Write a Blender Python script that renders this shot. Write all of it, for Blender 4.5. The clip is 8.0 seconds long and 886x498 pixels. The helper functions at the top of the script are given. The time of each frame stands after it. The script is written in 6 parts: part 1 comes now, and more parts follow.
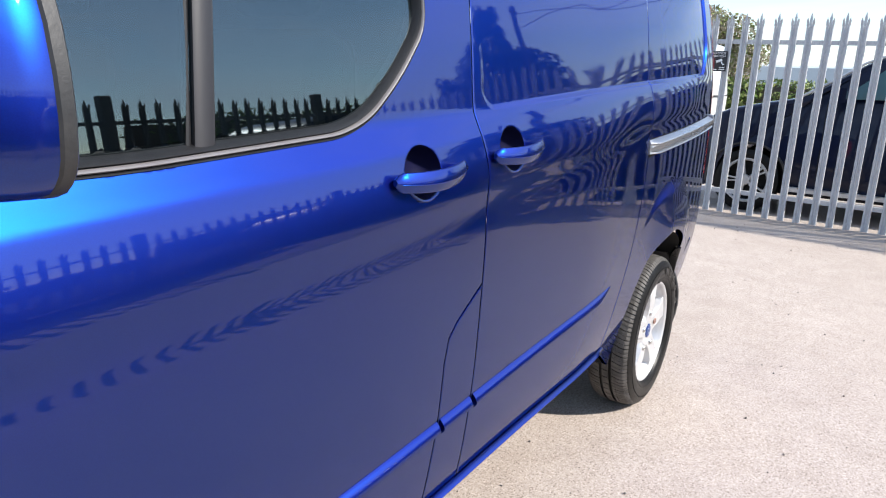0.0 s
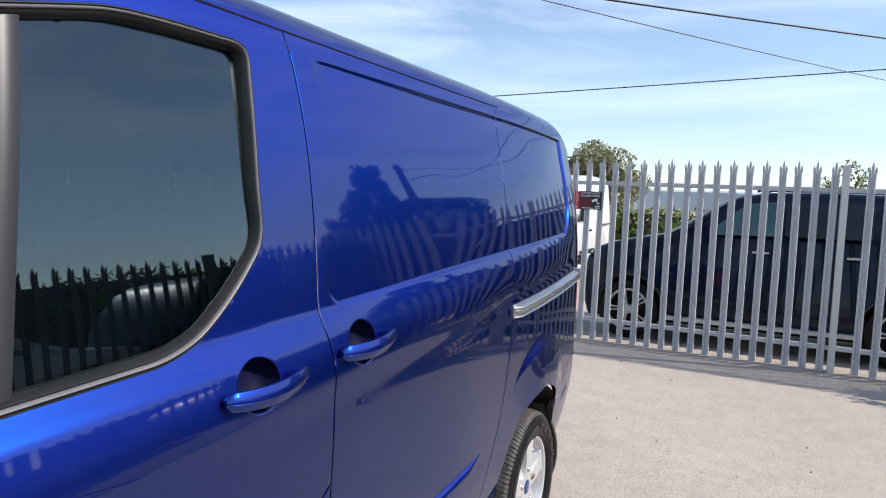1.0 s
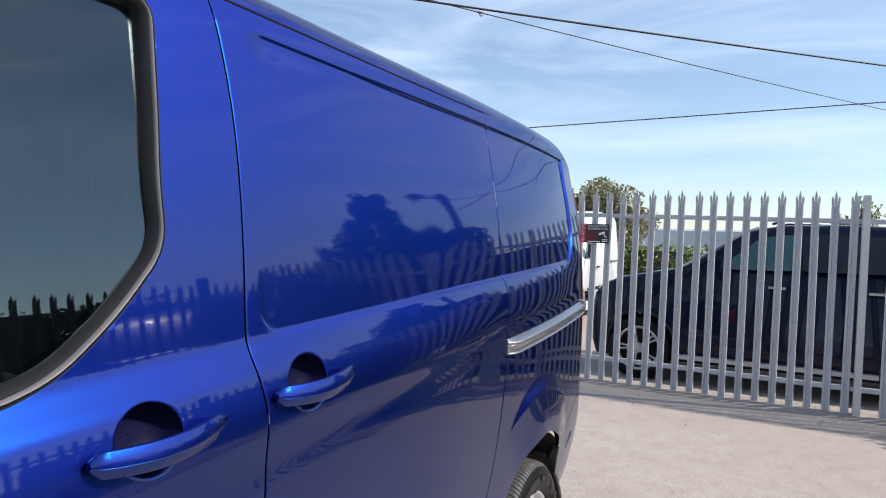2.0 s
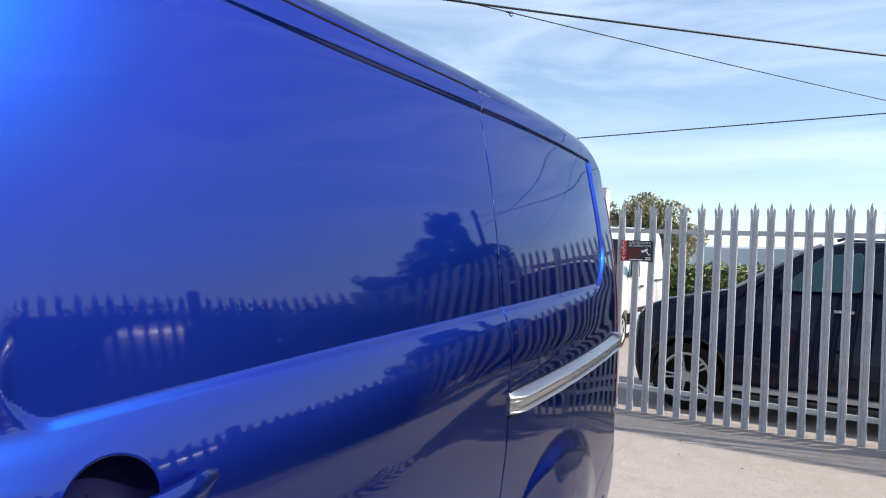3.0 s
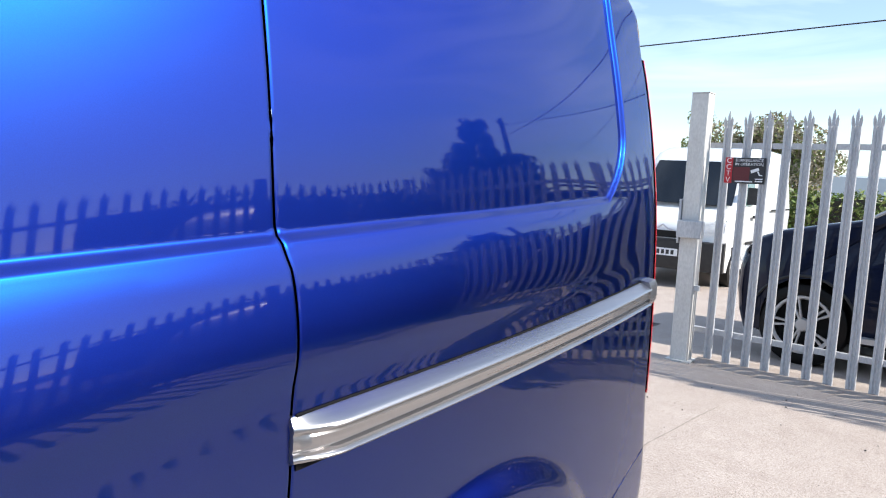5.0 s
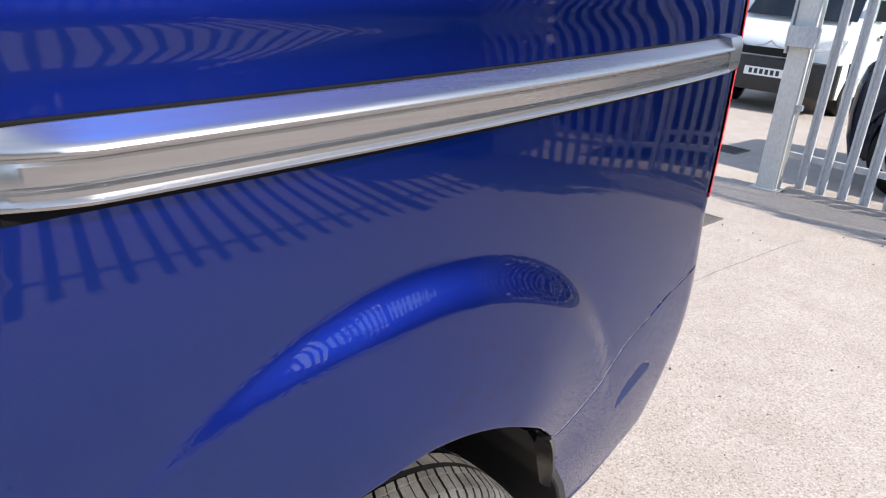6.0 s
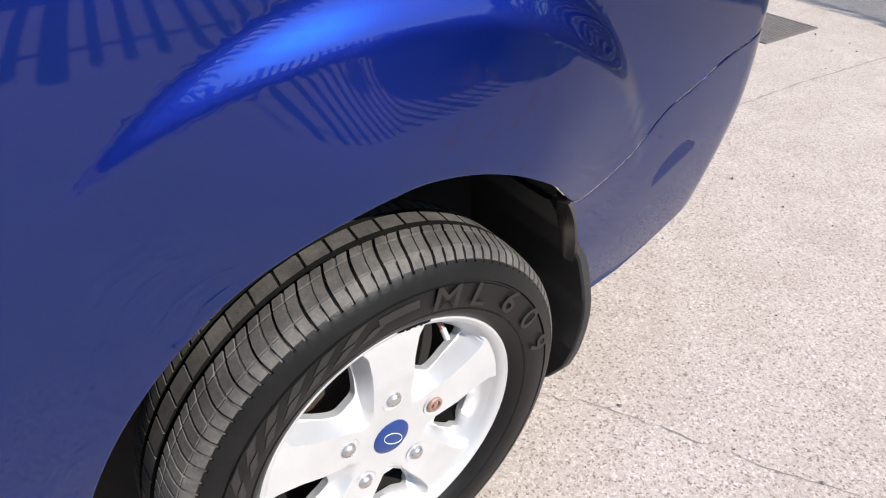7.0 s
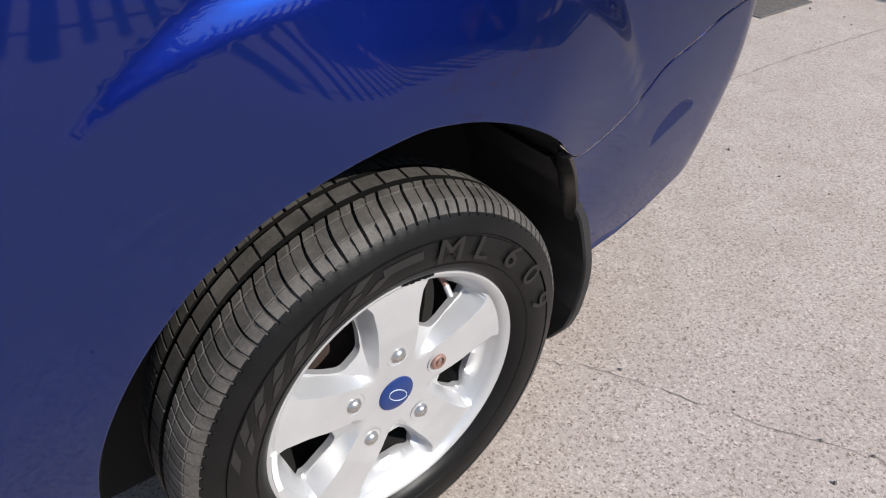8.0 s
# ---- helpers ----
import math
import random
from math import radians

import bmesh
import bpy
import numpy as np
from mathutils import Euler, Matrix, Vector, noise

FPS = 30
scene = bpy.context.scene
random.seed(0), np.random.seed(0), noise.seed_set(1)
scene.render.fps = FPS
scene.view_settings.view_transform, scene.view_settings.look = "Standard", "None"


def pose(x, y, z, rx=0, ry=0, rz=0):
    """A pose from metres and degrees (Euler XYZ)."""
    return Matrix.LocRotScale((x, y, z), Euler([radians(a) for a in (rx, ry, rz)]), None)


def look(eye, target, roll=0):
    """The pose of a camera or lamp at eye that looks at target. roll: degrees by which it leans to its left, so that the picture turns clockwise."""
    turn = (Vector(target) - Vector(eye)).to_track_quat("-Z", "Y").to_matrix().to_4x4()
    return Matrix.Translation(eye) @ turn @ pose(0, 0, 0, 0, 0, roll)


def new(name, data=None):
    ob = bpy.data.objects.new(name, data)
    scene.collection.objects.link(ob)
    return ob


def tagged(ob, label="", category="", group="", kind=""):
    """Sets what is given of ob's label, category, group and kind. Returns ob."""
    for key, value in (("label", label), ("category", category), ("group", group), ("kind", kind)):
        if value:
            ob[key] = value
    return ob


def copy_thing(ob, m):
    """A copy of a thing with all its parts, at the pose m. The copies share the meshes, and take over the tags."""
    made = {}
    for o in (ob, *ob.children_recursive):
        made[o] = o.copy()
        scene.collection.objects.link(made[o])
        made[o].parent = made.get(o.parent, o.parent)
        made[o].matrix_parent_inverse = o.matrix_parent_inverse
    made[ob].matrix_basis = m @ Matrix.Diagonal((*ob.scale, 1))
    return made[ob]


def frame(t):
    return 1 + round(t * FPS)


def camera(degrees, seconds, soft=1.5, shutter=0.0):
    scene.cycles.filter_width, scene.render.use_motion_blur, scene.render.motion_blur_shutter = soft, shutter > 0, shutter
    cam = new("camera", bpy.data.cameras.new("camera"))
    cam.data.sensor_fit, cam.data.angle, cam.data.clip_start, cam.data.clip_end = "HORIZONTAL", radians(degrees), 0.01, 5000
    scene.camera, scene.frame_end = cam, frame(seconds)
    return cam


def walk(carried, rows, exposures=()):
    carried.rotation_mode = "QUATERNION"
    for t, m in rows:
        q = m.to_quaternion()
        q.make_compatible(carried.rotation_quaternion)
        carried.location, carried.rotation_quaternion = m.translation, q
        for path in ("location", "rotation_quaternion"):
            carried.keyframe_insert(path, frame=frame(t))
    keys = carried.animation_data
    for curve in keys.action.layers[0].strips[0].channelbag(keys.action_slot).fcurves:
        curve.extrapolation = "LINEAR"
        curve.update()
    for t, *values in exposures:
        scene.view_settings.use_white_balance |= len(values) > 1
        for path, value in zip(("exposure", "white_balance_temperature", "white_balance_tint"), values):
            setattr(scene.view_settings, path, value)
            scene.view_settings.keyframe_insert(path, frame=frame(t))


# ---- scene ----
cam = camera(64.2, 8.0, soft=1.15)
PATH = [
    (0, (0.753, -0.713, 1.387), (-0.295, 0.918, 0.894), 2.5),
    (0.5, (0.817, -0.679, 1.517), (-0.101, 1.074, 1.225), 2.7),
    (1, (0.858, -0.652, 1.565), (0.002, 1.149, 1.416), 2.5),
    (1.2, (0.883, -0.629, 1.563), (0.027, 1.175, 1.449), 2.6),
    (2.3, (0.734, -0.159, 1.488), (-0.166, 1.627, 1.460), 2.2),
    (2.5, (0.7, -0.043, 1.495), (-0.23, 1.728, 1.465), 2.5),
    (3, (0.673, 0.256, 1.508), (-0.318, 1.994, 1.513), 2.5),
    (3.5, (0.655, 0.503, 1.512), (-0.413, 2.194, 1.527), 2.5),
    (4, (0.599, 0.793, 1.551), (-0.547, 2.432, 1.553), 2.3),
    (4.2, (0.58, 0.898, 1.55), (-0.588, 2.521, 1.538), 1.9),
    (5.3, (0.571, 1.47, 1.391), (-0.707, 2.97, 1.052), 3.5),
    (5.5, (0.538, 1.558, 1.355), (-0.756, 3.019, 0.915), 4.1),
    (6, (0.468, 1.717, 1.278), (-0.837, 3.054, 0.566), 4.8),
    (6.5, (0.488, 1.789, 1.192), (-0.8, 2.989, 0.243), 4.4),
    (7, (0.521, 1.795, 1.153), (-0.734, 2.858, 0.015), 3.5),
    (7.5, (0.544, 1.785, 1.114), (-0.696, 2.804, -0.081), 2.8),
    (8, (0.539, 1.77, 1.119), (-0.691, 2.831, -0.047), 3.0),
]
EXPOSURES = [(0.0, 0.76), (0.5, 0.54), (1.0, 0.32), (2.5, 0.22), (3.0, 0.36), (3.5, 0.48), (4.0, 0.48), (5.3, 0.72), (6.5, 0.7), (7.0, 0.64), (7.5, 0.38), (8.0, 0.12)]
walk(cam, [(t, look(eye, target, roll)) for t, eye, target, roll in PATH], exposures=EXPOSURES)
SUN_AZ, SUN_EL = 76.0, 38.0          # degrees from +y towards +x, and above the ground
world = bpy.data.worlds.new("sky")
scene.world = world
world.use_nodes = True
wn, wl = world.node_tree.nodes, world.node_tree.links
wn.clear()
w_out = wn.new("ShaderNodeOutputWorld")
w_bg = wn.new("ShaderNodeBackground")
w_sky = wn.new("ShaderNodeTexSky")
w_sky.sky_type = 'NISHITA'
w_sky.sun_disc = False
w_sky.sun_elevation = radians(SUN_EL)
w_sky.sun_rotation = radians(SUN_AZ)
w_sky.air_density, w_sky.dust_density, w_sky.ozone_density = 1.0, 0.2, 2.5
w_tc = wn.new("ShaderNodeTexCoord")
w_map = wn.new("ShaderNodeMapping")
w_map.inputs["Scale"].default_value = (1.2, 3.0, 9.0)
w_map.inputs["Rotation"].default_value = (0.1, 0.25, 0.5)
w_noise = wn.new("ShaderNodeTexNoise")
w_noise.inputs["Scale"].default_value = 1.6
w_noise.inputs["Detail"].default_value = 6.0
w_noise.inputs["Roughness"].default_value = 0.55
w_noise.inputs["Distortion"].default_value = 0.6
w_ramp = wn.new("ShaderNodeValToRGB")
w_ramp.color_ramp.elements[0].position, w_ramp.color_ramp.elements[1].position = 0.40, 0.68
w_ramp.color_ramp.elements[0].color = (0.10, 0.10, 0.10, 1)
w_ramp.color_ramp.elements[1].color = (0.54, 0.54, 0.54, 1)
w_mix = wn.new("ShaderNodeMixRGB")
w_mix.inputs["Color2"].default_value = (5.7, 6.7, 8.5, 1)
wl.new(w_tc.outputs["Generated"], w_map.inputs["Vector"])
wl.new(w_map.outputs["Vector"], w_noise.inputs["Vector"])
wl.new(w_noise.outputs["Fac"], w_ramp.inputs["Fac"])
wl.new(w_ramp.outputs["Color"], w_mix.inputs["Fac"])
wl.new(w_sky.outputs["Color"], w_mix.inputs["Color1"])
wl.new(w_mix.outputs["Color"], w_bg.inputs["Color"])
w_bg.inputs["Strength"].default_value = 0.14
wl.new(w_bg.outputs["Background"], w_out.inputs["Surface"])

sun = new("sun", bpy.data.lights.new("sun", 'SUN'))
sun.data.energy, sun.data.angle, sun.data.color = 5.0, radians(0.53), (1.0, 0.95, 0.88)
sun_dir = Vector((math.sin(radians(SUN_AZ)) * math.cos(radians(SUN_EL)), math.cos(radians(SUN_AZ)) * math.cos(radians(SUN_EL)), math.sin(radians(SUN_EL))))
sun.rotation_mode = 'QUATERNION'
sun.rotation_quaternion = sun_dir.to_track_quat('Z', 'Y')
sun.location = (20, 6, 20)


# ---------------------------------------------------------------- materials
def material(name, color, rough=0.5, metal=0.0, spec=0.5):
    m = bpy.data.materials.new(name)
    m.use_nodes = True
    b = m.node_tree.nodes["Principled BSDF"]
    b.inputs["Base Color"].default_value = (*color, 1)
    b.inputs["Roughness"].default_value = rough
    b.inputs["Metallic"].default_value = metal
    b.inputs["Specular IOR Level"].default_value = spec
    return m


def node(m, kind, **values):
    n = m.node_tree.nodes.new(kind)
    for key, value in values.items():
        n.inputs[key.replace("_", " ")].default_value = value
    return n


def link(m, a, out, b, inp):
    m.node_tree.links.new(a.outputs[out], b.inputs[inp])


def coords(m, scale=(1, 1, 1)):
    tc = m.node_tree.nodes.new("ShaderNodeTexCoord")
    mp = m.node_tree.nodes.new("ShaderNodeMapping")
    mp.inputs["Scale"].default_value = scale
    link(m, tc, "Object", mp, "Vector")
    return mp


def noise_tex(m, vec, scale, detail=4.0, rough=0.55):
    n = node(m, "ShaderNodeTexNoise", Scale=scale, Detail=detail, Roughness=rough)
    link(m, vec, "Vector", n, "Vector")
    return n


def ramp(m, src, out, stops):
    r = m.node_tree.nodes.new("ShaderNodeValToRGB")
    el = r.color_ramp.elements
    while len(el) < len(stops):
        el.new(0.5)
    for e, (p, c) in zip(el, stops):
        e.position, e.color = p, (*c, 1) if len(c) == 3 else c
    link(m, src, out, r, "Fac")
    return r


def mixed(m, fac, fac_out, a, b, mode='MIX'):
    x = m.node_tree.nodes.new("ShaderNodeMixRGB")
    x.blend_type = mode
    if fac is None:
        x.inputs["Fac"].default_value = fac_out
    else:
        link(m, fac, fac_out, x, "Fac")
    for key, v in (("Color1", a), ("Color2", b)):
        if isinstance(v, tuple):
            x.inputs[key].default_value = (*v, 1)
        else:
            link(m, v, "Color", x, key)
    return x


def bumped(m, src, out, strength, distance):
    b = node(m, "ShaderNodeBump", Strength=strength, Distance=distance)
    link(m, src, out, b, "Height")
    link(m, b, "Normal", m.node_tree.nodes["Principled BSDF"], "Normal")
    return b


def shader(m):
    return m.node_tree.nodes["Principled BSDF"]


def make_paint(name, color, metal, rough, dirt=0.25):
    """Clear-coated car paint with fine flake and a little dust."""
    m = material(name, color, rough, metal)
    b = shader(m)
    vec = coords(m)
    flake = noise_tex(m, vec, 900.0, 1.0)
    fr = ramp(m, flake, "Fac", [(0.3, tuple(c * 0.9 for c in color)), (0.7, tuple(min(1, c * 1.1) for c in color))])
    dust_a = noise_tex(m, vec, 3.0, 6.0, 0.65)
    dust_b = noise_tex(m, vec, 60.0, 3.0)
    dm = mixed(m, None, 1.0, dust_a, dust_b, 'MULTIPLY')
    dr = ramp(m, dm, "Color", [(0.22, (0, 0, 0)), (0.55, (dirt, dirt, dirt))])
    col = mixed(m, dr, "Color", fr, (0.33, 0.29, 0.25))
    link(m, col, "Color", b, "Base Color")
    rr = ramp(m, dm, "Color", [(0.2, (0.022, 0.022, 0.022)), (0.6, (0.06, 0.06, 0.06))])
    link(m, rr, "Color", b, "Coat Roughness")
    b.inputs["Coat Weight"].default_value = 1.0
    b.inputs["Coat IOR"].default_value = 1.5
    return m


def make_van_paint(name, flat_flake, deep_flake):
    """Blue metallic paint: flat-lying bright flakes and deeper, scattered ones under a clear varnish."""
    m = material(name, deep_flake)
    m.node_tree.nodes.remove(shader(m))
    join = m.node_tree.links.new
    vec = coords(m)
    grain = ramp(m, noise_tex(m, vec, 900.0, 1.0), "Fac", [(0.3, tuple(c * 0.9 for c in flat_flake)), (0.7, tuple(c * 1.1 for c in flat_flake))])
    bright = node(m, "ShaderNodeBsdfAnisotropic", Roughness=0.36)
    bright.distribution = 'BECKMANN'
    link(m, grain, "Color", bright, "Color")
    deep = node(m, "ShaderNodeBsdfAnisotropic", Roughness=0.58)
    deep.distribution = 'BECKMANN'
    deep.inputs["Color"].default_value = (*deep_flake, 1)
    flakes = node(m, "ShaderNodeMixShader")
    flakes.inputs[0].default_value = 0.5
    join(bright.outputs[0], flakes.inputs[1])
    join(deep.outputs[0], flakes.inputs[2])
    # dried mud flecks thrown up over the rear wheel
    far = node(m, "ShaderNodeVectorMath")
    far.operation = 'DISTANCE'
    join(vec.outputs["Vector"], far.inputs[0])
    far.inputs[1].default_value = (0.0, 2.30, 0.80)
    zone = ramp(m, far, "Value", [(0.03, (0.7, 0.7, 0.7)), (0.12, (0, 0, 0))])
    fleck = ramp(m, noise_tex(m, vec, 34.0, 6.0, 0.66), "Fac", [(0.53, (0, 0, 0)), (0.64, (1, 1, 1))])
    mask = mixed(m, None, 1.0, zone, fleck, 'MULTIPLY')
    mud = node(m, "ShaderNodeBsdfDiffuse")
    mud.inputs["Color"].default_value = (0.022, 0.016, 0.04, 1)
    # varnish, dulled a little by dust
    varnish = node(m, "ShaderNodeBsdfAnisotropic")
    dust = mixed(m, None, 1.0, noise_tex(m, vec, 3.0, 6.0, 0.65), noise_tex(m, vec, 60.0, 3.0), 'MULTIPLY')
    dull = ramp(m, dust, "Color", [(0.2, (0.022, 0.022, 0.022)), (0.6, (0.06, 0.06, 0.06))])
    link(m, dull, "Color", varnish, "Roughness")
    fresnel = node(m, "ShaderNodeFresnel", IOR=1.54)
    coated = node(m, "ShaderNodeMixShader")
    join(fresnel.outputs[0], coated.inputs[0])
    join(flakes.outputs[0], coated.inputs[1])
    join(varnish.outputs[0], coated.inputs[2])
    over = node(m, "ShaderNodeMixShader")
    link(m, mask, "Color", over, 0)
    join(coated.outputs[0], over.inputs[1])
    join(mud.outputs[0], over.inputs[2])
    join(over.outputs[0], m.node_tree.nodes["Material Output"].inputs["Surface"])
    return m


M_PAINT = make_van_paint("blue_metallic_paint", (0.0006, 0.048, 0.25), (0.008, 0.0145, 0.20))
M_WHITE = make_paint("white_paint", (0.78, 0.78, 0.76), 0.0, 0.4, 0.1)
M_NAVY = make_paint("dark_navy_paint", (0.004, 0.008, 0.026), 0.3, 0.35, 0.02)
shader(M_NAVY).inputs["Specular IOR Level"].default_value = 0.1
shader(M_NAVY).inputs["Coat IOR"].default_value = 1.3
M_SILVERCAR = make_paint("silver_paint", (0.45, 0.46, 0.47), 0.6, 0.35, 0.1)


def make_glass(name, color, rough=0.0):
    m = material(name, color, rough, 0.0)
    b = shader(m)
    b.inputs["Transmission Weight"].default_value = 1.0
    b.inputs["IOR"].default_value = 1.5
    vec = coords(m)
    smear = noise_tex(m, vec, 5.0, 5.0)
    r = ramp(m, smear, "Fac", [(0.4, (rough, rough, rough)), (0.8, (rough + 0.03,) * 3)])
    link(m, r, "Color", b, "Roughness")
    return m


def make_tinted_pane(name, tint, ior):
    """Thin tinted safety glass: a clear mirror-smooth face over a dark film."""
    m = bpy.data.materials.new(name)
    m.use_nodes = True
    t = m.node_tree
    t.nodes.clear()
    out, mix = t.nodes.new("ShaderNodeOutputMaterial"), t.nodes.new("ShaderNodeMixShader")
    film, face, fres = t.nodes.new("ShaderNodeBsdfTransparent"), t.nodes.new("ShaderNodeBsdfGlossy"), t.nodes.new("ShaderNodeFresnel")
    film.inputs["Color"].default_value = (*tint, 1)
    face.inputs["Color"].default_value = (0.80, 0.95, 1.0, 1)
    face.inputs["Roughness"].default_value = 0.012
    fres.inputs["IOR"].default_value = ior
    t.links.new(fres.outputs[0], mix.inputs[0])
    t.links.new(film.outputs[0], mix.inputs[1])
    t.links.new(face.outputs[0], mix.inputs[2])
    t.links.new(mix.outputs[0], out.inputs["Surface"])
    return m


M_GLASS = make_tinted_pane("tinted_glass", (0.26, 0.31, 0.31), 2.0)
M_SCREEN = make_tinted_pane("clear_screen_glass", (0.78, 0.83, 0.81), 1.5)
M_CARGLASS = material("dark_car_glass", (0.038, 0.10, 0.105), 0.04, spec=0.8)
M_PRIVACY = material("smoked_car_glass", (0.008, 0.012, 0.018), 0.05)
M_CLEAR = make_glass("clear_lens", (0.85, 0.87, 0.9))
M_REDLENS = material("red_lens", (0.55, 0.006, 0.012), 0.12)
shader(M_REDLENS).inputs["Coat Weight"].default_value = 1.0


def make_rubber(name, color, rough, dirt):
    m = material(name, color, rough)
    vec = coords(m)
    n1, n2 = noise_tex(m, vec, 14.0, 6.0, 0.65), noise_tex(m, vec, 260.0, 3.0)
    mx = mixed(m, None, 0.5, n1, n2, 'MULTIPLY')
    r = ramp(m, mx, "Color", [(0.3, color), (0.75, dirt)])
    link(m, r, "Color", shader(m), "Base Color")
    bumped(m, n2, "Fac", 0.25, 0.001)
    return m


M_TYRE = make_rubber("tyre_rubber", (0.0055, 0.0055, 0.0055), 0.40, (0.014, 0.013, 0.0125))
M_TREAD = make_rubber("tread_rubber", (0.045, 0.041, 0.038), 0.72, (0.23, 0.21, 0.19))
shader(M_TYRE).inputs["Specular IOR Level"].default_value = 0.2
M_LETTER = make_rubber("moulded_letters", (0.005, 0.005, 0.005), 0.36, (0.013, 0.0125, 0.012))
M_SATINRUBBER = make_rubber("satin_rubber", (0.010, 0.010, 0.010), 0.40, (0.025, 0.024, 0.023))
M_BLACK = make_rubber("black_plastic", (0.010, 0.010, 0.011), 0.5, (0.045, 0.042, 0.04))
# black arch liner; also serves as painted shade inside rims and under grates
M_NEARBLACK = make_rubber("near_black_liner_and_shade", (0.004, 0.004, 0.004), 0.9, (0.012, 0.011, 0.01))
M_TRIM = make_rubber("window_trim", (0.008, 0.008, 0.009), 0.45, (0.022, 0.021, 0.022))
M_GREYTRIM = make_rubber("satin_trim", (0.15, 0.14, 0.145), 0.36, (0.21, 0.198, 0.20))
M_SATIN = material("satin_divider_film", (0.018, 0.016, 0.018), 0.42)
M_LIP = material("satin_black_plastic", (0.022, 0.021, 0.022), 0.22)
# blue paint of the handle cups with their shade put into the colour
M_CUPSHADE = material("shaded_cup_paint", (0.003, 0.003, 0.026), 0.6, spec=0.1)
M_SEAL = material("rubber_seal", (0.003, 0.003, 0.004), 0.8, spec=0.15)
M_INNER = material("cabin_lining", (0.06, 0.065, 0.07), 0.9)
M_GROUT = material("crack_dirt", (0.24, 0.21, 0.18), 0.95)


def make_metal(name, a, b, rough, metal, scale, streak=(1, 1, 1), bump=0.0, grain=0.6):
    m = material(name, a, rough, metal)
    vec = coords(m, streak)
    n1, n2 = noise_tex(m, vec, scale, 6.0, 0.6), noise_tex(m, vec, scale * 14, 3.0)
    mx = mixed(m, None, grain, n1, n2)
    r = ramp(m, mx, "Color", [(0.35, a), (0.65, b)])
    link(m, r, "Color", shader(m), "Base Color")
    rr = ramp(m, n1, "Fac", [(0.3, (rough - 0.08,) * 3), (0.7, (rough + 0.12,) * 3)])
    link(m, rr, "Color", shader(m), "Roughness")
    if bump:
        bumped(m, n2, "Fac", bump, 0.001)
    return m


M_GALV = make_metal("galvanised_steel", (0.34, 0.35, 0.37), (0.58, 0.58, 0.58), 0.5, 0.25, 7.0, (1, 1, 0.35))
# much darker steel than the gate fence, for the long fence
M_DARKFENCE = make_metal("dark_fence_steel", (0.05, 0.055, 0.055), (0.10, 0.105, 0.10), 0.6, 0.2, 5.0, (1, 1, 0.5))
M_POSTSTEEL = make_metal("weathered_galvanised_post", (0.50, 0.48, 0.45), (0.68, 0.66, 0.62), 0.55, 0.2, 5.0, (1, 1, 0.5), 0.15)
M_ALLOY = make_metal("silver_alloy", (0.50, 0.50, 0.51), (0.58, 0.58, 0.58), 0.36, 0.45, 9.0, grain=0.06)
M_RAIL = make_metal("brushed_aluminium", (0.36, 0.355, 0.36), (0.45, 0.44, 0.44), 0.27, 0.95, 6.0, (1, 0.05, 3))
shader(M_TRIM).inputs["Specular IOR Level"].default_value = 0.3
M_CHROME = material("chrome", (0.55, 0.55, 0.57), 0.28, 1.0)
M_NUT = make_metal("wheel_nut_steel", (0.42, 0.41, 0.40), (0.6, 0.59, 0.57), 0.28, 0.9, 60.0)
M_RUST = make_metal("rusty_steel", (0.20, 0.09, 0.06), (0.42, 0.30, 0.26), 0.6, 0.5, 80.0)
M_BRAKE = make_metal("dark_rusty_brake", (0.022, 0.016, 0.014), (0.085, 0.055, 0.045), 0.7, 0.3, 30.0)
M_IRON = make_metal("cast_iron", (0.09, 0.08, 0.075), (0.2, 0.18, 0.165), 0.7, 0.3, 25.0)
M_BLUECAP = material("blue_enamel", (0.008, 0.03, 0.14), 0.3)
M_PALE = material("pale_enamel", (0.55, 0.6, 0.68), 0.3)
M_WHITEPLASTIC = material("white_plastic", (0.75, 0.75, 0.74), 0.5)
M_SIGNRED = material("sign_red", (0.45, 0.012, 0.02), 0.5)
M_SIGNBLACK = material("sign_black", (0.018, 0.018, 0.02), 0.45)
M_SIGNDARK = material("sign_dark_red", (0.10, 0.012, 0.015), 0.5)
M_SIGNWHITE = material("sign_white", (0.78, 0.78, 0.78), 0.5)


